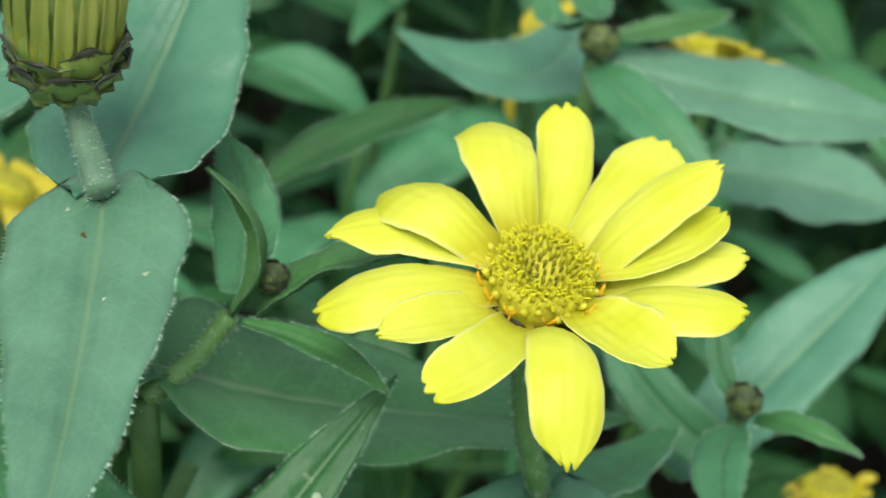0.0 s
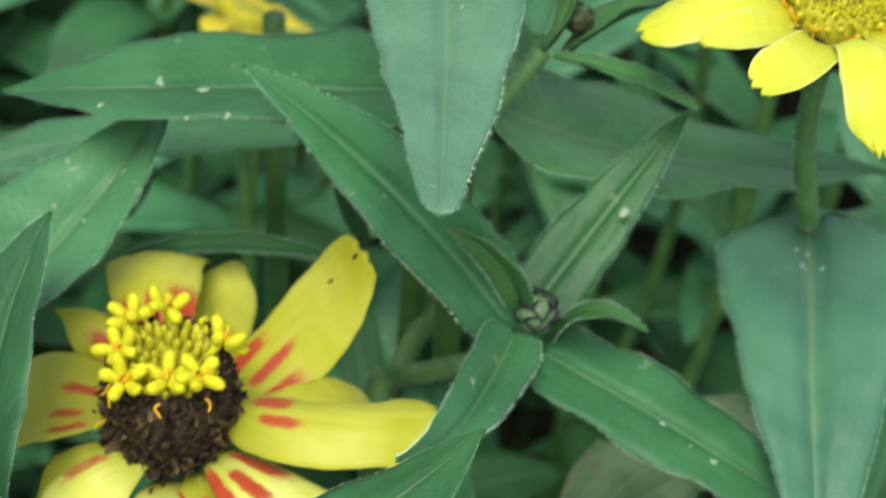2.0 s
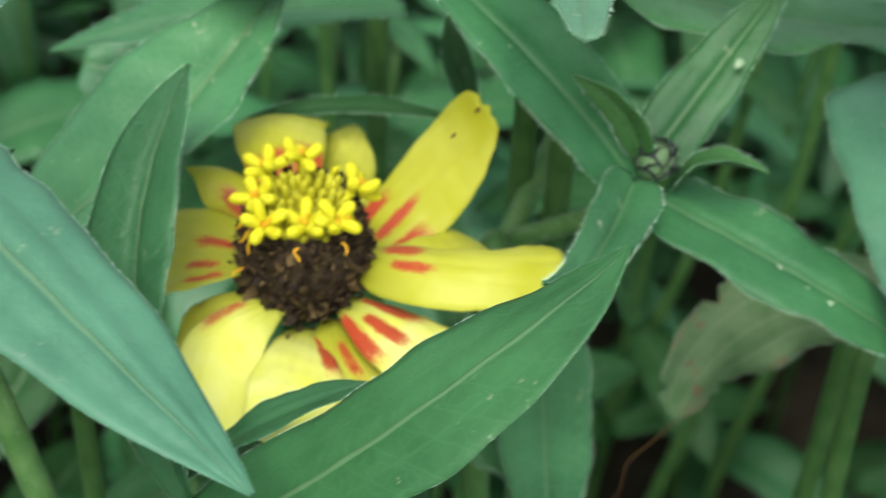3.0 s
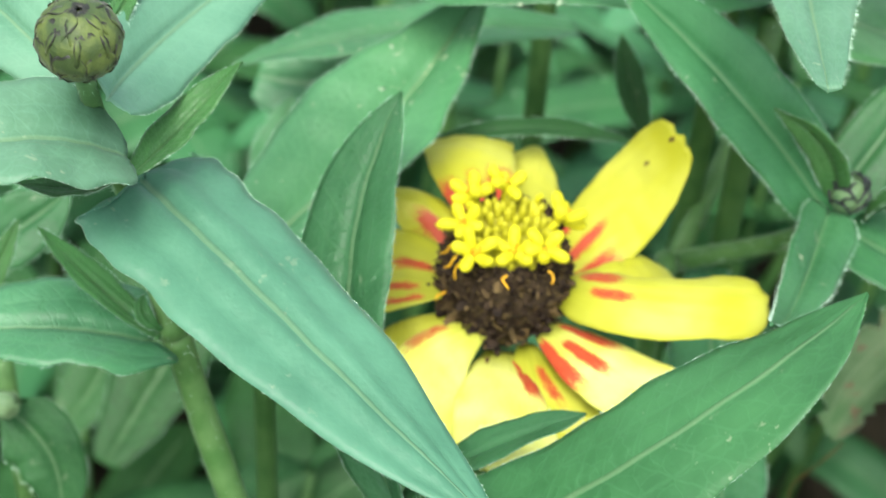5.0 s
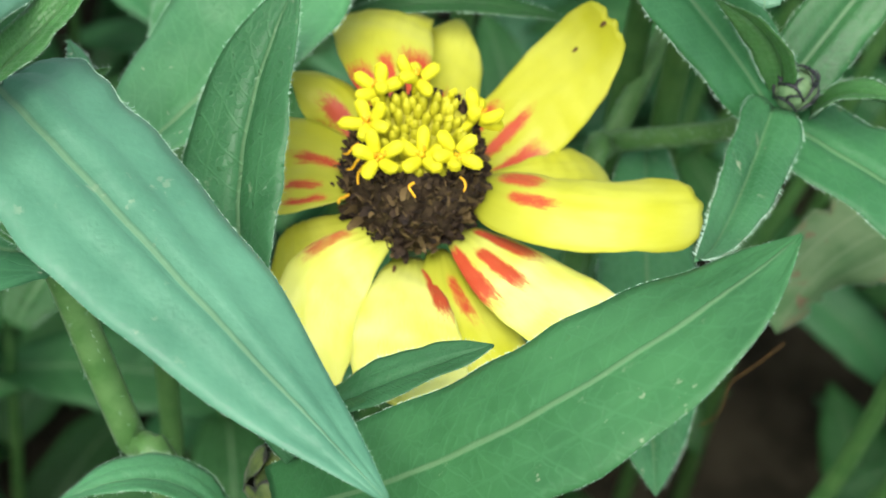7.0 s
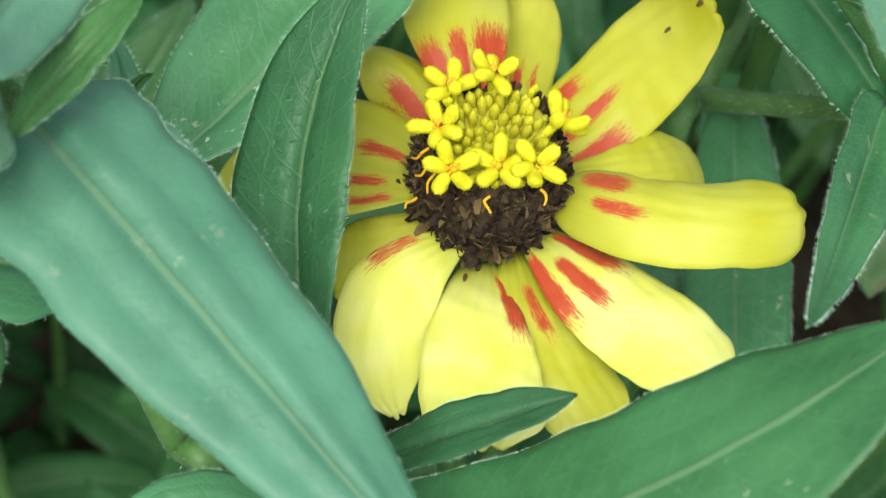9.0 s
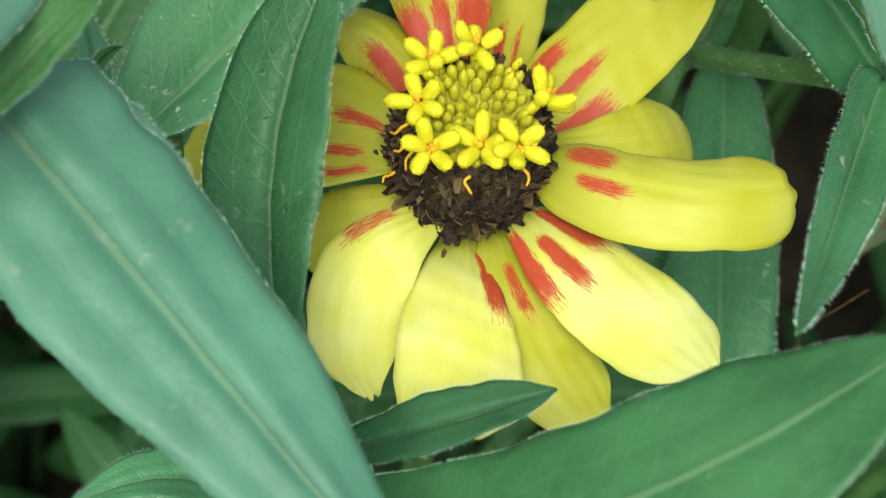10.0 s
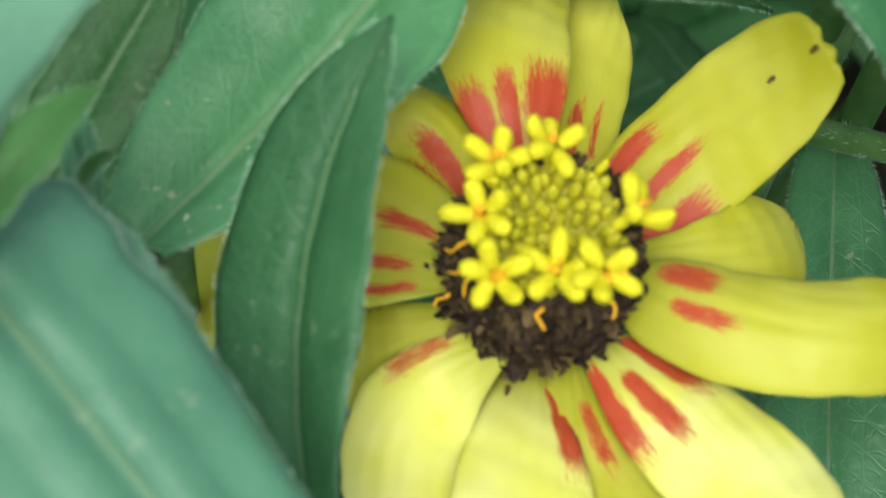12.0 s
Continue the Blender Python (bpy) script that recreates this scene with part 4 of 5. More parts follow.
leaf(C, (0.0699, 0.0730, 0.3826), (0.0740, 0.0887, 0.3806), (0.0829, 0.1072, 0.3948), (0.0088, -0.0040, 0.0018), shape='heart', fold=-0.04, peak=0.381, root=0.557, taper=1.213, twist=-0.01, material=LEAF_PALE, groove=0.0011, puff=0.1)

for j, (p, n, r, dark) in enumerate((
    ((0.0688, 0.0656, 0.3827), (0.16, 0.03, 0.99), 0.00032, True),
    ((0.0744, 0.0590, 0.3843), (-0.42, -0.02, 0.91), 0.00037, False),
    ((0.0708, 0.0565, 0.3834), (-0.58, -0.00, 0.82), 0.00025, False),
    ((0.0673, 0.0692, 0.3825), (-0.12, 0.06, 0.99), 0.00037, False),
)):
    leaf_mark(C, p, n, r, dark, j)

# ---------------------------------------------------------------- slim bud in front of the long leaves
E = plant("budding_zinnia", 0.076, 0.076, "young zinnia shoot with a small dark bud and long leaves", "plant", "budding shoots")
bud("bud", ((0.0879, 0.0762, 0.3680)), (0.1, 0, 1), 0.0016, E, BRACT_DULL, "small closed bud", 3, 0.1)
tube("branch", [((0.0836, 0.0722, 0.3663)), (0.0802, 0.0702, 0.3618), ((0.0755, 0.0678, 0.3584))], [0.0011, 0.0011, 0.0013], STEM, E, hairs=260)
stem_down((0.0755, 0.0678, 0.3584), 0.0, 0.008, E, 0.0016)
leaf(E, (0.0836, 0.0722, 0.3663), (0.0862, 0.0751, 0.3729), (0.0805, 0.0802, 0.3787), (0.0005, -0.0017, 0.0013), shape='lance', fold=0.5, material=LEAF_YOUNG)
leaf(E, (0.0836, 0.0752, 0.3663), (0.0856, 0.0857, 0.3678), (0.0826, 0.0954, 0.3715), (0.0034, -0.0002, 0.0007), shape='lance', fold=0.22)
leaf(E, (0.0866, 0.0742, 0.3643), (0.0933, 0.0752, 0.3704), (0.1010, 0.0746, 0.3732), (-0.0005, -0.0035, 0.0013), shape='lance', fold=0.4, material=LEAF_YOUNG)
leaf(E, (0.0846, 0.0702, 0.3673), (0.0902, 0.0670, 0.3682), (0.0980, 0.0578, 0.3705), (-0.0007, -0.0021, 0.0005), shape='lance', fold=0.4, material=LEAF_YOUNG)
leaf(E, (0.0762, 0.0698, 0.3616), (0.0990, 0.0763, 0.3489), (0.1304, 0.0768, 0.3467), (-0.0031, -0.0102, 0.0020), shape='oblong', fold=0.22, peak=0.224, root=0.621, taper=1.584, material=LEAF_LIGHT)
leaf(E, (0.0775, 0.0725, 0.3596), (0.0502, 0.0720, 0.3595), (0.0242, 0.0766, 0.3535), (-0.0011, -0.0102, 0.0017), shape='oblong', fold=0.22, peak=0.33, root=0.402, taper=1.543, material=LEAF_MID)

for j, (p, n, r, dark) in enumerate((
    ((0.0416, 0.0738, 0.3581), (-0.19, -0.40, 0.90), 0.00056, False),
    ((0.0463, 0.0700, 0.3603), (-0.12, 0.43, 0.89), 0.00074, False),
    ((0.0352, 0.0684, 0.3588), (-0.34, -0.09, 0.94), 0.00043, False),
    ((0.0488, 0.0629, 0.3628), (-0.10, 0.05, 0.99), 0.00056, False),
    ((0.0445, 0.0631, 0.3620), (-0.32, 0.01, 0.95), 0.00031, False),
)):
    leaf_mark(E, p, n, r, dark, j)

# ---------------------------------------------------------------- dark-veined bud among pointed leaves
D = plant("budding_zinnia", 0.074, 0.078, "zinnia shoot with a black-edged bud among pointed leaves", "plant", "budding shoots")
claw_bud((0.0826, 0.0477, 0.3496), (0.05, -0.1, 1), 0.0021, D)
tube("branch", [((0.0823, 0.0467, 0.3466)), (0.0795, 0.0560, 0.3330), ((0.0720, 0.0674, 0.3173))], [0.0013, 0.0012, 0.0014], STEM, D, hairs=260)
tube("main_stem", [((0.0820, 0.0848, 0.3289)), ((0.0772, 0.0762, 0.3230)), ((0.0720, 0.0674, 0.3173)), ((0.0696, 0.0630, 0.3098)), (0.078, 0.060, 0.20), (0.078, 0.066, -0.004)], [0.0012, 0.0013, 0.0015, 0.0015, 0.0018, 0.0020], STEM, D, hairs=300)
leaf(D, (0.0819, 0.0466, 0.3455), (0.0651, 0.0543, 0.3619), (0.0498, 0.0598, 0.3723), (0.0032, 0.0028, 0.0024), shape='lance', fold=0.65, peak=0.471, root=0.701, taper=0.898, twist=-0.25, material=LEAF_MID)
leaf(D, (0.0814, 0.0488, 0.3465), (0.0894, 0.0570, 0.3533), (0.1007, 0.0676, 0.3630), (0.0030, -0.0024, -0.0008), shape='lance', fold=0.22, peak=0.184, root=0.301, taper=1.154, material=LEAF_MID)
leaf(D, (0.0813, 0.0477, 0.3476), (0.0774, 0.0483, 0.3568), (0.0716, 0.0496, 0.3601), (0.0012, -0.0008, 0.0017), shape='lance', fold=0.5, material=LEAF_YOUNG)
leaf(D, (0.0858, 0.0485, 0.3447), (0.0891, 0.0440, 0.3534), (0.0929, 0.0401, 0.3550), (-0.0005, -0.0020, 0.0007), shape='lance', fold=0.5, material=LEAF_YOUNG)
leaf(D, (0.0838, 0.0474, 0.3444), (0.1003, 0.0375, 0.3413), (0.1175, 0.0311, 0.3330), (-0.0027, -0.0052, -0.0006), shape='lance', fold=0.00, peak=0.339, root=1.003, taper=1.080, twist=-0.18, material=LEAF_MID)
leaf(D, (0.0806, 0.0466, 0.3480), (0.0737, 0.0316, 0.3510), (0.0635, 0.0136, 0.3648), (0.0029, -0.0018, -0.0007), shape='strap', fold=0.62, peak=0.098, root=0.942, taper=0.833, twist=0.09)
v, f = blob(np.array((0.0924, 0.0564, 0.3558)) + (-0.0004, -0.0003, 0.0005), (0.55, 0.55, 0.6), 0.0013, 0.0007, 0.2, 6, 10, (-0.2, -0.6, 0.75))
mesh_object("leaf_spot", v, f, SPOT, D, "dry pale greenish spot")

for j, (p, n, r, dark) in enumerate((
    ((0.0967, 0.0388, 0.3421), (0.45, 0.28, 0.85), 0.00043, False),
    ((0.1022, 0.0349, 0.3404), (0.22, -0.42, 0.88), 0.00050, False),
    ((0.0996, 0.0362, 0.3414), (0.40, 0.05, 0.91), 0.00031, False),
)):
    leaf_mark(D, p, n, r, dark, j)

# ---------------------------------------------------------------- shoot with a round bud, low on the near side
Fp = plant("budding_zinnia", 0.010, 0.034, "zinnia shoot with a round green bud and broad leaves", "plant", "budding shoots")
bud("bud", ((-0.0017, 0.0228, 0.3880)), (0, -0.1, 1), 0.0034, Fp, BRACT_DULL, "round mottled green bud", 4, 0.0)
tube("upper_stem", [np.array((-0.0017, 0.0228, 0.3880)) - (0, 0, 0.003), ((-0.0005, 0.0321, 0.3702)), ((0.0017, 0.0360, 0.3589)), ((0.0048, 0.0352, 0.3489)), ((0.0077, 0.0316, 0.3403))], [0.0009, 0.0010, 0.0012, 0.0014, 0.0017], STEM, Fp, hairs=200)
tube("main_stem", [((0.0077, 0.0317, 0.3404)), ((0.0097, 0.0311, 0.3332)), ((0.0120, 0.0300, 0.3254)), ((0.0161, 0.0270, 0.3135)), ((0.0212, 0.0240, 0.2974)), (0.028, 0.030, 0.14), (0.028, 0.036, -0.004)], [0.0016, 0.0016, 0.0017, 0.0017, 0.0018, 0.0020, 0.0021], STEM, Fp, hairs=200)
F = Fp
leaf(F, (0.0037, 0.0307, 0.3647), (0.0060, 0.0283, 0.3646), (0.0362, -0.0078, 0.3603), (-0.0067, -0.0058, 0.0010), shape='strap', fold=-0.28, peak=0.131, root=1.000, taper=2.421, twist=-0.08, material=LEAF_PALE, groove=0.0012, puff=0.10, shoulder=0.1, furrow=0.65, wave=0.05, fringe=0.00025)
leaf(F, (0.0009, 0.0254, 0.3791), (0.0050, 0.0387, 0.3744), (0.0269, 0.0597, 0.3808), (0.0031, -0.0022, -0.0027), shape='lance', fold=0.22, peak=0.201, root=0.5, taper=1.279, material=LEAF_SILVER, fringe=0.00025)
leaf(F, (0.0026, 0.0257, 0.3716), (-0.0053, 0.0224, 0.3768), (-0.0182, 0.0194, 0.3742), (0.0011, -0.0064, -0.0004), shape='lance', fold=0.22, root=0.6, material=LEAF_SILVER, fringe=0.00025)
leaf(F, (0.0021, 0.0256, 0.3696), (-0.0034, 0.0285, 0.3647), (-0.0083, 0.0306, 0.3630), (-0.0002, -0.0015, -0.0001), shape='lance', root=0.6, fold=0.22, material=LEAF_DARK)
leaf(F, (-0.0015, 0.0284, 0.3763), (-0.0095, 0.0383, 0.3773), (-0.0234, 0.0543, 0.3762), (-0.0019, -0.0031, -0.0027), shape='lance', fold=0.22, material=LEAF_SILVER, fringe=0.00025)
leaf(F, (0.0031, 0.0256, 0.3696), (0.0077, 0.0322, 0.3705), (0.0128, 0.0351, 0.3757), (0.0012, -0.0017, -0.0000), shape='lance', fold=0.3, material=LEAF_YOUNG, fringe=0.00025)
leaf(F, (-0.0006, 0.0305, 0.3757), (0.0021, 0.0414, 0.3783), (0.0044, 0.0459, 0.3790), (0.0010, -0.0005, -0.0003), shape='lance', fold=0.3, material=LEAF_YOUNG)
leaf(F, (0.0063, 0.0307, 0.3410), (-0.0020, 0.0357, 0.3452), (-0.0069, 0.0380, 0.3494), (-0.0011, -0.0013, -0.0001), shape='lance', fold=0.3, material=LEAF_YOUNG)
leaf(F, (-0.0141, 0.0351, 0.3353), (-0.0117, 0.0389, 0.3409), (-0.0091, 0.0423, 0.3461), (0.0012, -0.0005, -0.0003), shape='lance', fold=0.3, material=LEAF_YOUNG)
leaf(F, (0.0052, 0.0304, 0.3412), (-0.0045, 0.0306, 0.3426), (-0.0209, 0.0308, 0.3382), (0.0007, -0.0063, 0.0000), shape='heart', fold=0.15, peak=0.2, root=0.95, shoulder=0.7, lobe=0.5, groove=0.0009)
leaf(F, (0.0063, 0.0307, 0.3420), (0.0042, 0.0318, 0.3440), (0.0044, 0.0336, 0.3445), (0.0010, -0.0001, 0.0001), shape='lance', fold=0.22, material=LEAF_YOUNG)
leaf(F, (0.0098, 0.0372, 0.3558), (0.0145, 0.0295, 0.3583), (0.0202, 0.0207, 0.3594), (0.0021, 0.0020, 0.0002), shape='oblong', root=0.5, fold=0.22, material=LEAF_SILVER)
leaf(F, (0.0107, 0.0400, 0.3517), (0.0115, 0.0419, 0.3527), (0.0132, 0.0422, 0.3542), (0.0005, -0.0003, -0.0001), shape='lance', fold=0.4, material=LEAF_YOUNG)
leaf(F, (0.0117, 0.0375, 0.3494), (0.0110, 0.0420, 0.3504), (0.0089, 0.0493, 0.3503), (0.0013, -0.0000, 0.0002), shape='lance', fold=0.22, material=LEAF)

leaf(F, (-0.0185, 0.0540, 0.3261), (-0.0117, 0.0562, 0.3294), (-0.0048, 0.0594, 0.3340), (0.0017, -0.0028, -0.0023), shape='oblong', fold=0.2, material=LEAF_MID)
Y = plant("zinnia_shoot", -0.012, 0.055, "low zinnia shoot with a small green node and one leaf", "plant")
stem_down((-0.0127, 0.0536, 0.3098), 0.002, 0.006, Y, 0.0013)
bud("bud", (-0.0118, 0.0453, 0.3117), (0, 0, 1), 0.0017, Y, BUD_GREEN, "tiny green bud", 2)
# the deep shade down here is put into the leaf colour
leaf(Y, (-0.0109, 0.0468, 0.3078), (-0.0067, 0.0433, 0.3052), (-0.0058, 0.0372, 0.2952), (0.0044, 0.0002, 0.0010), shape='heart', fold=0.2, material=LEAF_DARK)

# ---------------------------------------------------------------- other shoots round the flowers
G = plant("zinnia_shoot", 0.030, 0.012, "zinnia shoot with a long narrow leaf reaching forward", "plant")
stem_down((0.0315, 0.0089, 0.3272), 0.0, 0.004, G, 0.0013, material=STEM_DEEP)
bud("bud", (0.0325, 0.0191, 0.3181), (0, 0, 1), 0.0042, G, BRACT_DULL, "half hidden green bud", 3)
leaf(G, (0.0298, 0.0103, 0.3276), (0.0464, 0.0018, 0.3550), (0.0698, 0.0101, 0.3732), (0.0012, -0.0075, -0.0011), shape='lance', fold=-0.25, peak=0.671, root=0.5, taper=2.007, twist=0.87, material=LEAF_MID, fringe=0.00025)
leaf(G, (0.0281, 0.0138, 0.3125), (0.0197, 0.0173, 0.3211), (0.0088, 0.0138, 0.3214), (-0.0005, -0.0032, 0.0013), shape='lance', fold=0.22)
W = plant("zinnia_shoot", 0.016, 0.048, "zinnia shoot with one broad mottled leaf", "plant")
stem_down((0.0173, 0.0442, 0.3360), 0.0, 0.010, W, 0.0013, material=STEM_DEEP)
leaf(W, (0.0146, 0.0417, 0.3410), (0.0287, 0.0581, 0.3441), (0.0444, 0.0794, 0.3547), (0.0066, -0.0057, 0.0013), shape='lance', fold=0.67, peak=0.451, root=0.354, taper=0.684, twist=-0.16, material=LEAF_LIGHT)
for j, (p, n, r, dark) in enumerate((
    ((0.0317, 0.0695, 0.3496), (-0.13, -0.19, 0.97), 0.00037, False),
    ((0.0306, 0.0644, 0.3474), (0.12, -0.34, 0.93), 0.00043, False),
    ((0.0338, 0.0619, 0.3476), (-0.73, 0.25, 0.63), 0.00031, False),
    ((0.0179, 0.0433, 0.3426), (-0.54, 0.33, 0.77), 0.00037, False),
    ((0.0222, 0.0490, 0.3427), (-0.68, 0.46, 0.57), 0.00025, False),
)):
    leaf_mark(W, p, n, r, dark, j)
H = plant("withering_shoot", 0.118, 0.056, "shoot with a withering brown-edged leaf", "plant")
stem_down((0.1164, 0.0516, 0.3248), 0.002, 0.004, H, 0.0014)
tube("dry_tendril", [(0.0917, 0.0435, 0.3102), (0.0889, 0.0424, 0.3071), (0.0863, 0.0415, 0.3043), (0.0856, 0.0397, 0.3009), (0.0836, 0.0397, 0.2976)], [0.0001, 0.00008, 0.00008, 0.00007, 0.00006], DIRT, H, sides=6)
leaf(H, (0.1308, 0.0580, 0.3170), (0.1008, 0.0576, 0.3066), (0.0956, 0.0531, 0.2987), (0.0028, -0.0038, -0.0045), shape='oblong', fold=-0.44, peak=0.664, root=0.463, taper=3.121, twist=-0.99, material=DRY, wave=0.45, nick=0.5)
R = plant("budding_zinnia", 0.149, 0.094, "zinnia shoot with a small grey-green bud", "plant", "budding shoots")
bud("bud", (0.1490, 0.0898, 0.3367), (0, 0, 1), 0.0021, R, BRACT_DULL, "small grey-green bud", 3)
stem_down(np.array((0.1490, 0.0898, 0.3367)) - (0, 0, 0.003), 0.002, 0.008, R, 0.0013)
leaf(R, (0.1490, 0.0889, 0.3332), (0.1454, 0.0833, 0.3349), (0.1434, 0.0699, 0.3342), (0.0030, -0.0009, 0.0011), shape='lance', fold=0.22)
leaf(R, (0.1508, 0.0889, 0.3341), (0.1545, 0.0834, 0.3386), (0.1611, 0.0793, 0.3385), (-0.0009, -0.0020, 0.0002), shape='lance', fold=0.3, material=LEAF_YOUNG)
leaf(R, (0.1490, 0.0907, 0.3349), (0.1467, 0.0943, 0.3381), (0.1467, 0.0999, 0.3415), (0.0015, -0.0002, 0.0002), shape='lance', fold=0.3)
leaf(R, (0.1463, 0.0970, 0.3148), (0.1621, 0.1053, 0.3305), (0.1769, 0.1159, 0.3406), (0.0038, -0.0053, -0.0003), shape='lance', fold=0.22, material=LEAF_PALE)
leaf(R, (0.1531, 0.0905, 0.3226), (0.1401, 0.0975, 0.3294), (0.1347, 0.1057, 0.3342), (0.0046, -0.0003, 0.0010), shape='oblong', fold=0.22)
S = plant("budding_zinnia", 0.139, 0.156, "zinnia shoot with a dark bud above pale leaves", "plant", "budding shoots")
bud("bud", (0.1389, 0.1502, 0.3452), (0, 0, 1), 0.0026, S, BRACT_DULL, "small dark bud", 3)
stem_down(np.array((0.1389, 0.1502, 0.3452)) - (0, 0, 0.003), 0.0, 0.008, S, 0.0013)
leaf(S, (0.1409, 0.1502, 0.3412), (0.1599, 0.1413, 0.3424), (0.1853, 0.1388, 0.3419), (-0.0005, -0.0082, -0.0000), shape='lance', fold=0.22, material=LEAF_SILVER)
leaf(S, (0.1389, 0.1492, 0.3412), (0.1426, 0.1371, 0.3438), (0.1525, 0.1241, 0.3414), (-0.0030, -0.0026, -0.0013), shape='lance', fold=0.22)
leaf(S, (0.1409, 0.1512, 0.3452), (0.1469, 0.1510, 0.3466), (0.1587, 0.1541, 0.3485), (-0.0002, -0.0020, -0.0007), shape='lance', fold=0.3, material=LEAF_YOUNG)
leaf(S, (0.1379, 0.1512, 0.3482), (0.1339, 0.1556, 0.3437), (0.1327, 0.1654, 0.3465), (0.0022, -0.0001, 0.0005), shape='lance', fold=0.3)
leaf(S, (0.1389, 0.1512, 0.3482), (0.1390, 0.1589, 0.3456), (0.1401, 0.1671, 0.3487), (0.0028, -0.0003, 0.0004), shape='lance', fold=0.22)
leaf(S, (0.1460, 0.1870, 0.3209), (0.1280, 0.1633, 0.3281), (0.1144, 0.1734, 0.3280), (0.0025, -0.0073, 0.0003), shape='lance', fold=0.22, material=LEAF_PALE)
leaf(S, (0.0941, 0.1516, 0.3141), (0.1088, 0.1573, 0.3210), (0.1248, 0.1608, 0.3245), (0.0015, -0.0033, -0.0002), shape='lance', fold=0.22, material=LEAF_DARK)
leaf(S, (0.1675, 0.1686, 0.3066), (0.1811, 0.1615, 0.3100), (0.1960, 0.1552, 0.3115), (-0.0009, -0.0095, -0.0000), shape='oblong', fold=0.22, material=LEAF_SILVER)
X = plant("zinnia_shoot", 0.050, 0.110, "leafy zinnia shoot behind the flowers", "plant")
stem_down((0.0560, 0.104, 0.345), 0.0, 0.006, X, 0.0015)
leaf(X, (0.0720, 0.1196, 0.3712), (0.0522, 0.1012, 0.3674), (0.0357, 0.0915, 0.3618), (0.0028, -0.0065, -0.0004), shape='oblong', fold=0.22, material=LEAF_PALE)
leaf(X, (0.0177, 0.0933, 0.3235), (0.0285, 0.0919, 0.3244), (0.0411, 0.0974, 0.3299), (0.0042, -0.0056, -0.0035), shape='oblong', fold=0.22)
leaf(X, (0.0597, 0.0937, 0.3336), (0.0377, 0.0908, 0.3349), (0.0139, 0.0846, 0.3324), (-0.0006, -0.0052, 0.0003), shape='lance', fold=0.22)
leaf(X, (0.0174, 0.0799, 0.3174), (0.0204, 0.0834, 0.3213), (0.0222, 0.0874, 0.3256), (0.0027, -0.0002, 0.0004), shape='lance', fold=0.22)
leaf(X, (0.0680, 0.0806, 0.3278), (0.0659, 0.0854, 0.3320), (0.0645, 0.0901, 0.3364), (0.0019, -0.0001, 0.0003), shape='lance', fold=0.22, material=LEAF_DARK)
leaf(X, (-0.0017, 0.0920, 0.2406), (0.0080, 0.1078, 0.2495), (0.0171, 0.1230, 0.2580), (0.0058, -0.0033, -0.0007), shape='lance', fold=0.2, material=LEAF_DARK)
leaf(X, (-0.0111, 0.1099, 0.2254), (-0.0019, 0.1229, 0.2329), (0.0010, 0.1407, 0.2417), (0.0057, -0.0020, -0.0001), shape='oblong', fold=0.2, material=LEAF_DARK)


# ---------------------------------------------------------------- yellow flowers further back
def far_flower(c, tilt, r, n, label, seed, streak=False):
    rng = np.random.default_rng(seed)
    c = np.asarray(c, float)
    pl = plant("distant_zinnia", c[0], c[1] + 0.01, label, "flower", "yellow zinnias further back")
    stem_down(c - (0, 0, 0.003), 0.0, 0.01, pl, 0.0013)
    h = lathe("flower_head", c, tilt, [(-0.004, 0.0015), (-0.002, 0.0045), (0.001, 0.0052), (0.003, 0.004), (0.0035, 0.002)], DISC, pl, "", 20)
    disc_buds(c + np.array((0, 0, 0.003)), tilt, 0.0045, 60, h, 0.0006, 0.0006, FLORET)
    x, y, a = frame_of(tilt)
    for i in range(n):
        th = 2 * math.pi * i / n + rng.normal(0, 0.1)
        d = math.cos(th) * x + math.sin(th) * y
        s = -math.sin(th) * x + math.cos(th) * y
        b = c + d * 0.004
        t = c + d * r * rng.uniform(0.9, 1.1) + a * rng.uniform(-0.003, 0.004)
        st = [(0.0, 0.3, 0.05, 0.45, 1)] if streak else ()
        blade("petal", b, (b + t) / 2 + a * 0.0015, t, s * r * 0.19, PETAL_FAR, h, shape="petal", rows=12, cols=9, seed=seed + i, notch=0.05, streaks=st, groove=0.0001, wave=0.06, fold=0.0, thick=0.0003, up=a)
    return pl


far_flower((0.1442, 0.1999, 0.3045), (-0.9, 0.1, 0.5), 0.0125, 9, "golden yellow zinnia out of focus behind the leaves", 300)
far_flower((0.1697, 0.1845, 0.3169), (0.05, 0.55, 0.8), 0.0125, 11, "golden yellow zinnia seen edge-on behind the leaves", 320)
far_flower((0.0559, 0.1778, 0.2873), (0.3, 0.22, 0.85), 0.0125, 9, "golden yellow zinnia among the rear leaves", 340)
far_flower((0.1868, 0.1270, 0.2742), (-0.1, 0.3, 1), 0.0075, 10, "yellow zinnia with red petal bases low among leaves", 360, True)


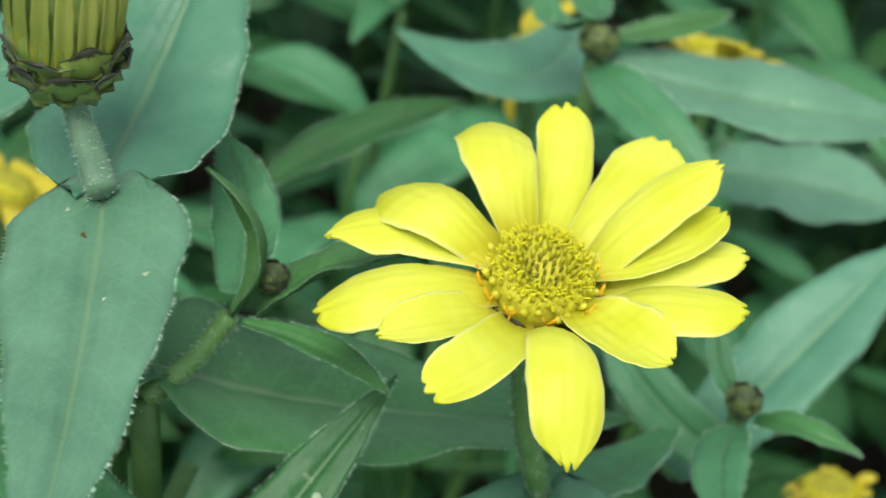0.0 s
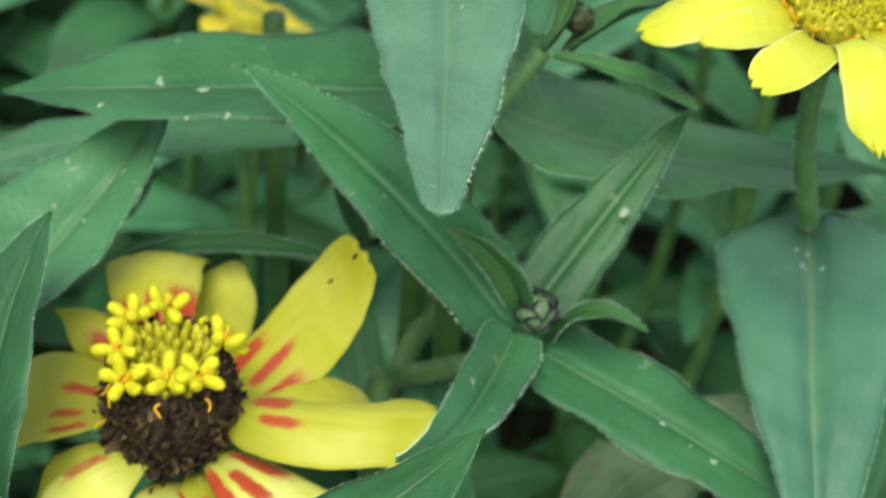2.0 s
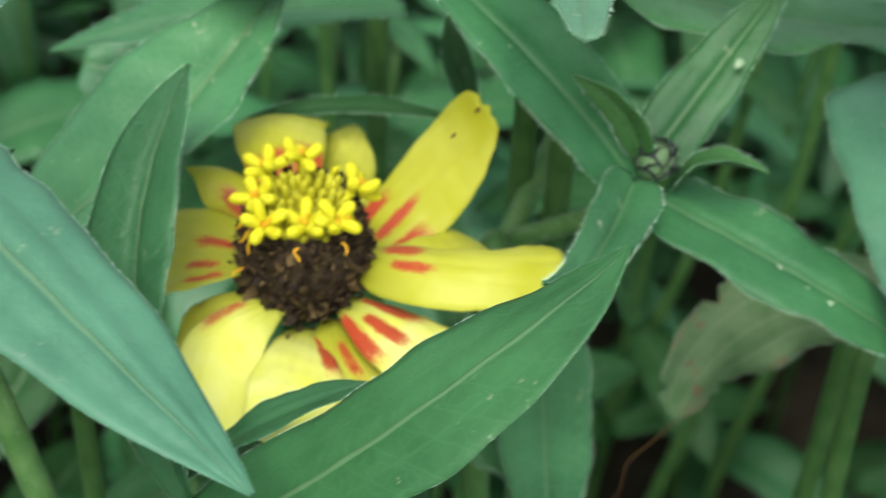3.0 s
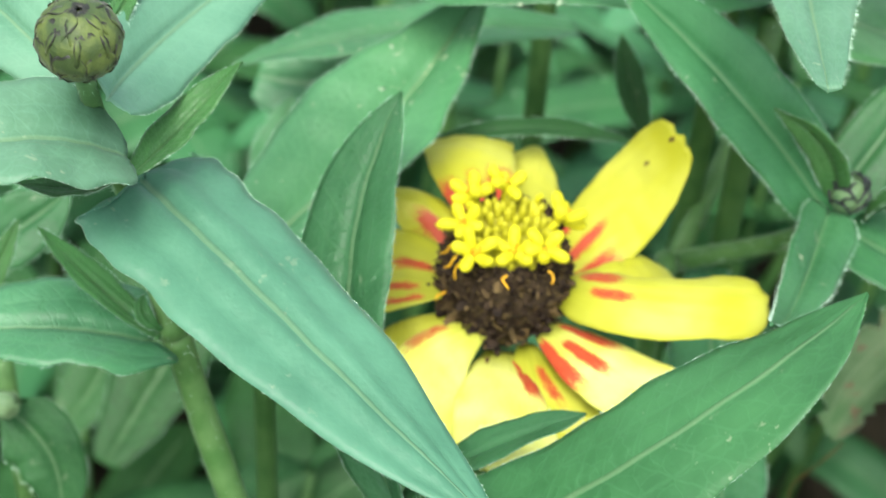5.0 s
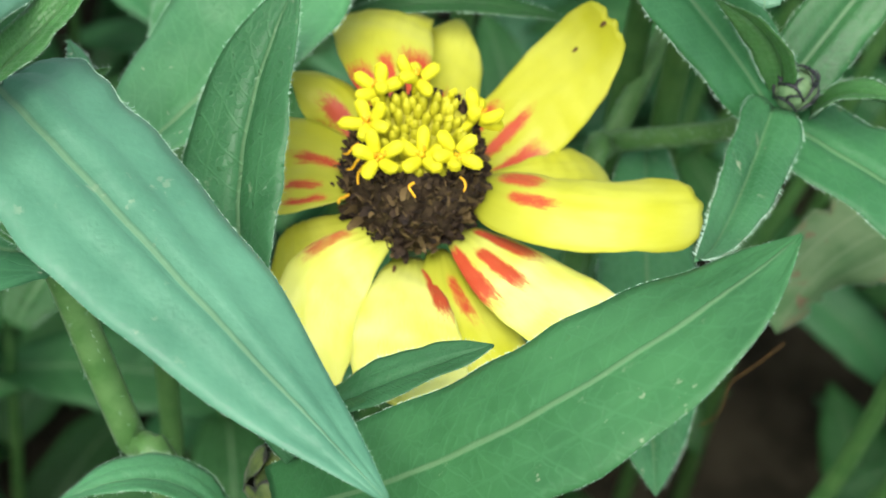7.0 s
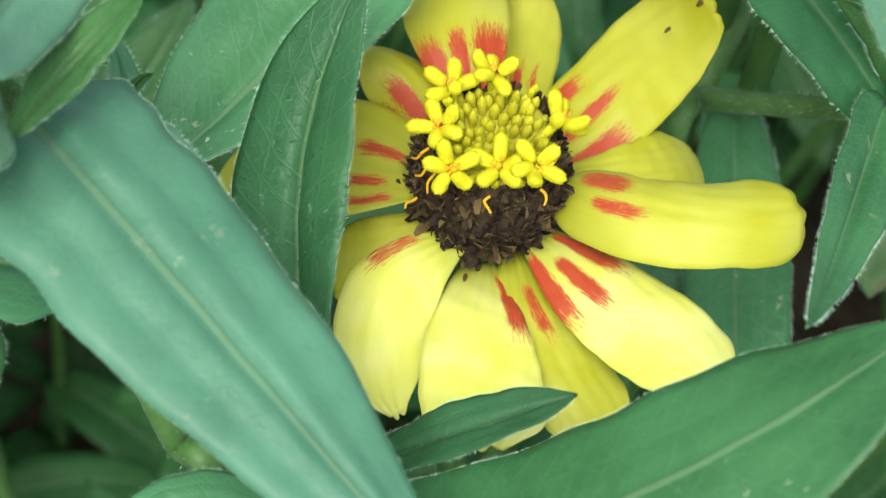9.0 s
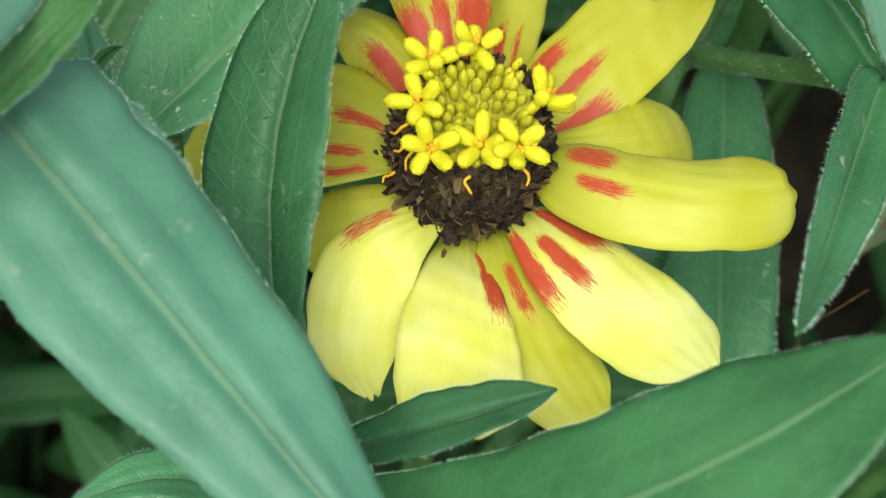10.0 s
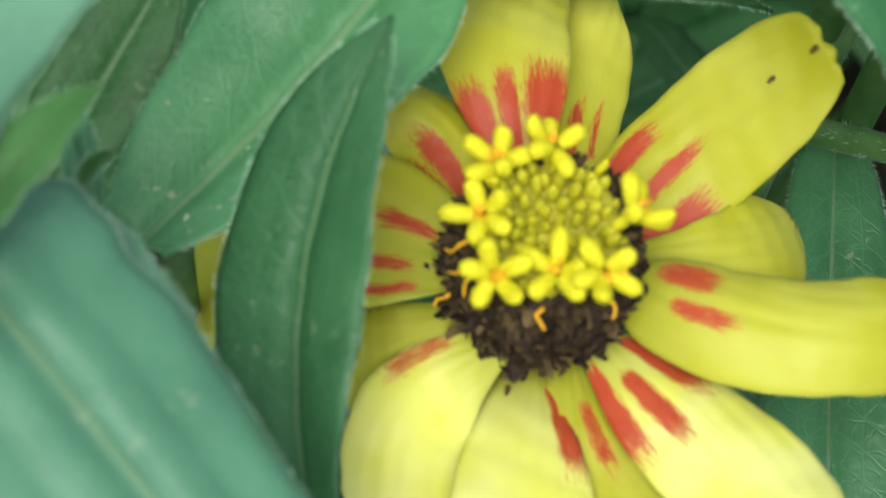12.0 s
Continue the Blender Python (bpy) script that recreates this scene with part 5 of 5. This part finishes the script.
# ---------------------------------------------------------------- the leafy bed behind and below
def bed_template(seed, height, kind):
    rng = np.random.default_rng(seed)
    pl = plant("bed_plant", 0, 0, "dense green leafy zinnia plant of the flower bed", "plant", "plants of the bed")
    tube("main_stem", [(0, 0, -0.06), (0.004, 0.002, height * 0.5), (0.0, 0.004, height)], [0.0016, 0.0013, 0.0009], STEM_DEEP, pl, sides=7, steps=5)
    nodes = 7
    for i in range(nodes):
        z = height * (0.22 + 0.78 * i / (nodes - 1))
        turn = rng.uniform(0, 0.6) + (i % 2) * 1.5708
        for k in (0, 1):
            th = turn + k * 3.1416 + rng.normal(0, 0.2)
            ln = rng.uniform(0.035, 0.062) * (0.55 if i == nodes - 1 else 1)
            rise = rng.uniform(0.1, 0.8) if i < nodes - 1 else 0.9
            d = np.array((math.cos(th), math.sin(th), 0))
            s = np.array((-d[1], d[0], rng.normal(0, 0.25)))
            b = np.array((0, 0.002, z))
            mid = b + d * ln * 0.55 + (0, 0, ln * 0.35 * rise)
            tip = b + d * ln + (0, 0, ln * (0.45 * rise - rng.uniform(0.0, 0.35)))
            blade("leaf", b, mid, tip, s * ln * rng.uniform(0.13, 0.18), kind, pl, shape=("lance", "oblong")[i % 2], rows=14, cols=7, seed=seed * 31 + i * 2 + k, wave=0.15, groove=0.0004)
    return pl


rng = np.random.default_rng(11)
# first five: near rows, leaf colour darkened for shade; last five: far rows, lighter
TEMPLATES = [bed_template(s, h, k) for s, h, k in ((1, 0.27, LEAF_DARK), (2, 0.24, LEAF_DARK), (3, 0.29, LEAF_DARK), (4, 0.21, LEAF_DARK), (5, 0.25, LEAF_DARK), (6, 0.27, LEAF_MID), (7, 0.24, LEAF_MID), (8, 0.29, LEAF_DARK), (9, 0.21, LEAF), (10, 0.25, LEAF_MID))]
# a bare gap in the bed shows the soil
GAP = np.array(((0.146, 0.120), (0.212, 0.227)))
SPOTS = []
for gx in np.arange(-0.30, 0.52, 0.048):
    for gy in np.arange(-0.10, 0.74, 0.048):
        q = np.array((gx + rng.uniform(-0.02, 0.02), gy + rng.uniform(-0.02, 0.02)))
        k = np.clip((q - GAP[0]) @ (GAP[1] - GAP[0]) / ((GAP[1] - GAP[0]) @ (GAP[1] - GAP[0])), 0, 1)
        if np.linalg.norm(GAP[0] + k * (GAP[1] - GAP[0]) - q) > 0.034:
            SPOTS.append(tuple(q))
placed = set()
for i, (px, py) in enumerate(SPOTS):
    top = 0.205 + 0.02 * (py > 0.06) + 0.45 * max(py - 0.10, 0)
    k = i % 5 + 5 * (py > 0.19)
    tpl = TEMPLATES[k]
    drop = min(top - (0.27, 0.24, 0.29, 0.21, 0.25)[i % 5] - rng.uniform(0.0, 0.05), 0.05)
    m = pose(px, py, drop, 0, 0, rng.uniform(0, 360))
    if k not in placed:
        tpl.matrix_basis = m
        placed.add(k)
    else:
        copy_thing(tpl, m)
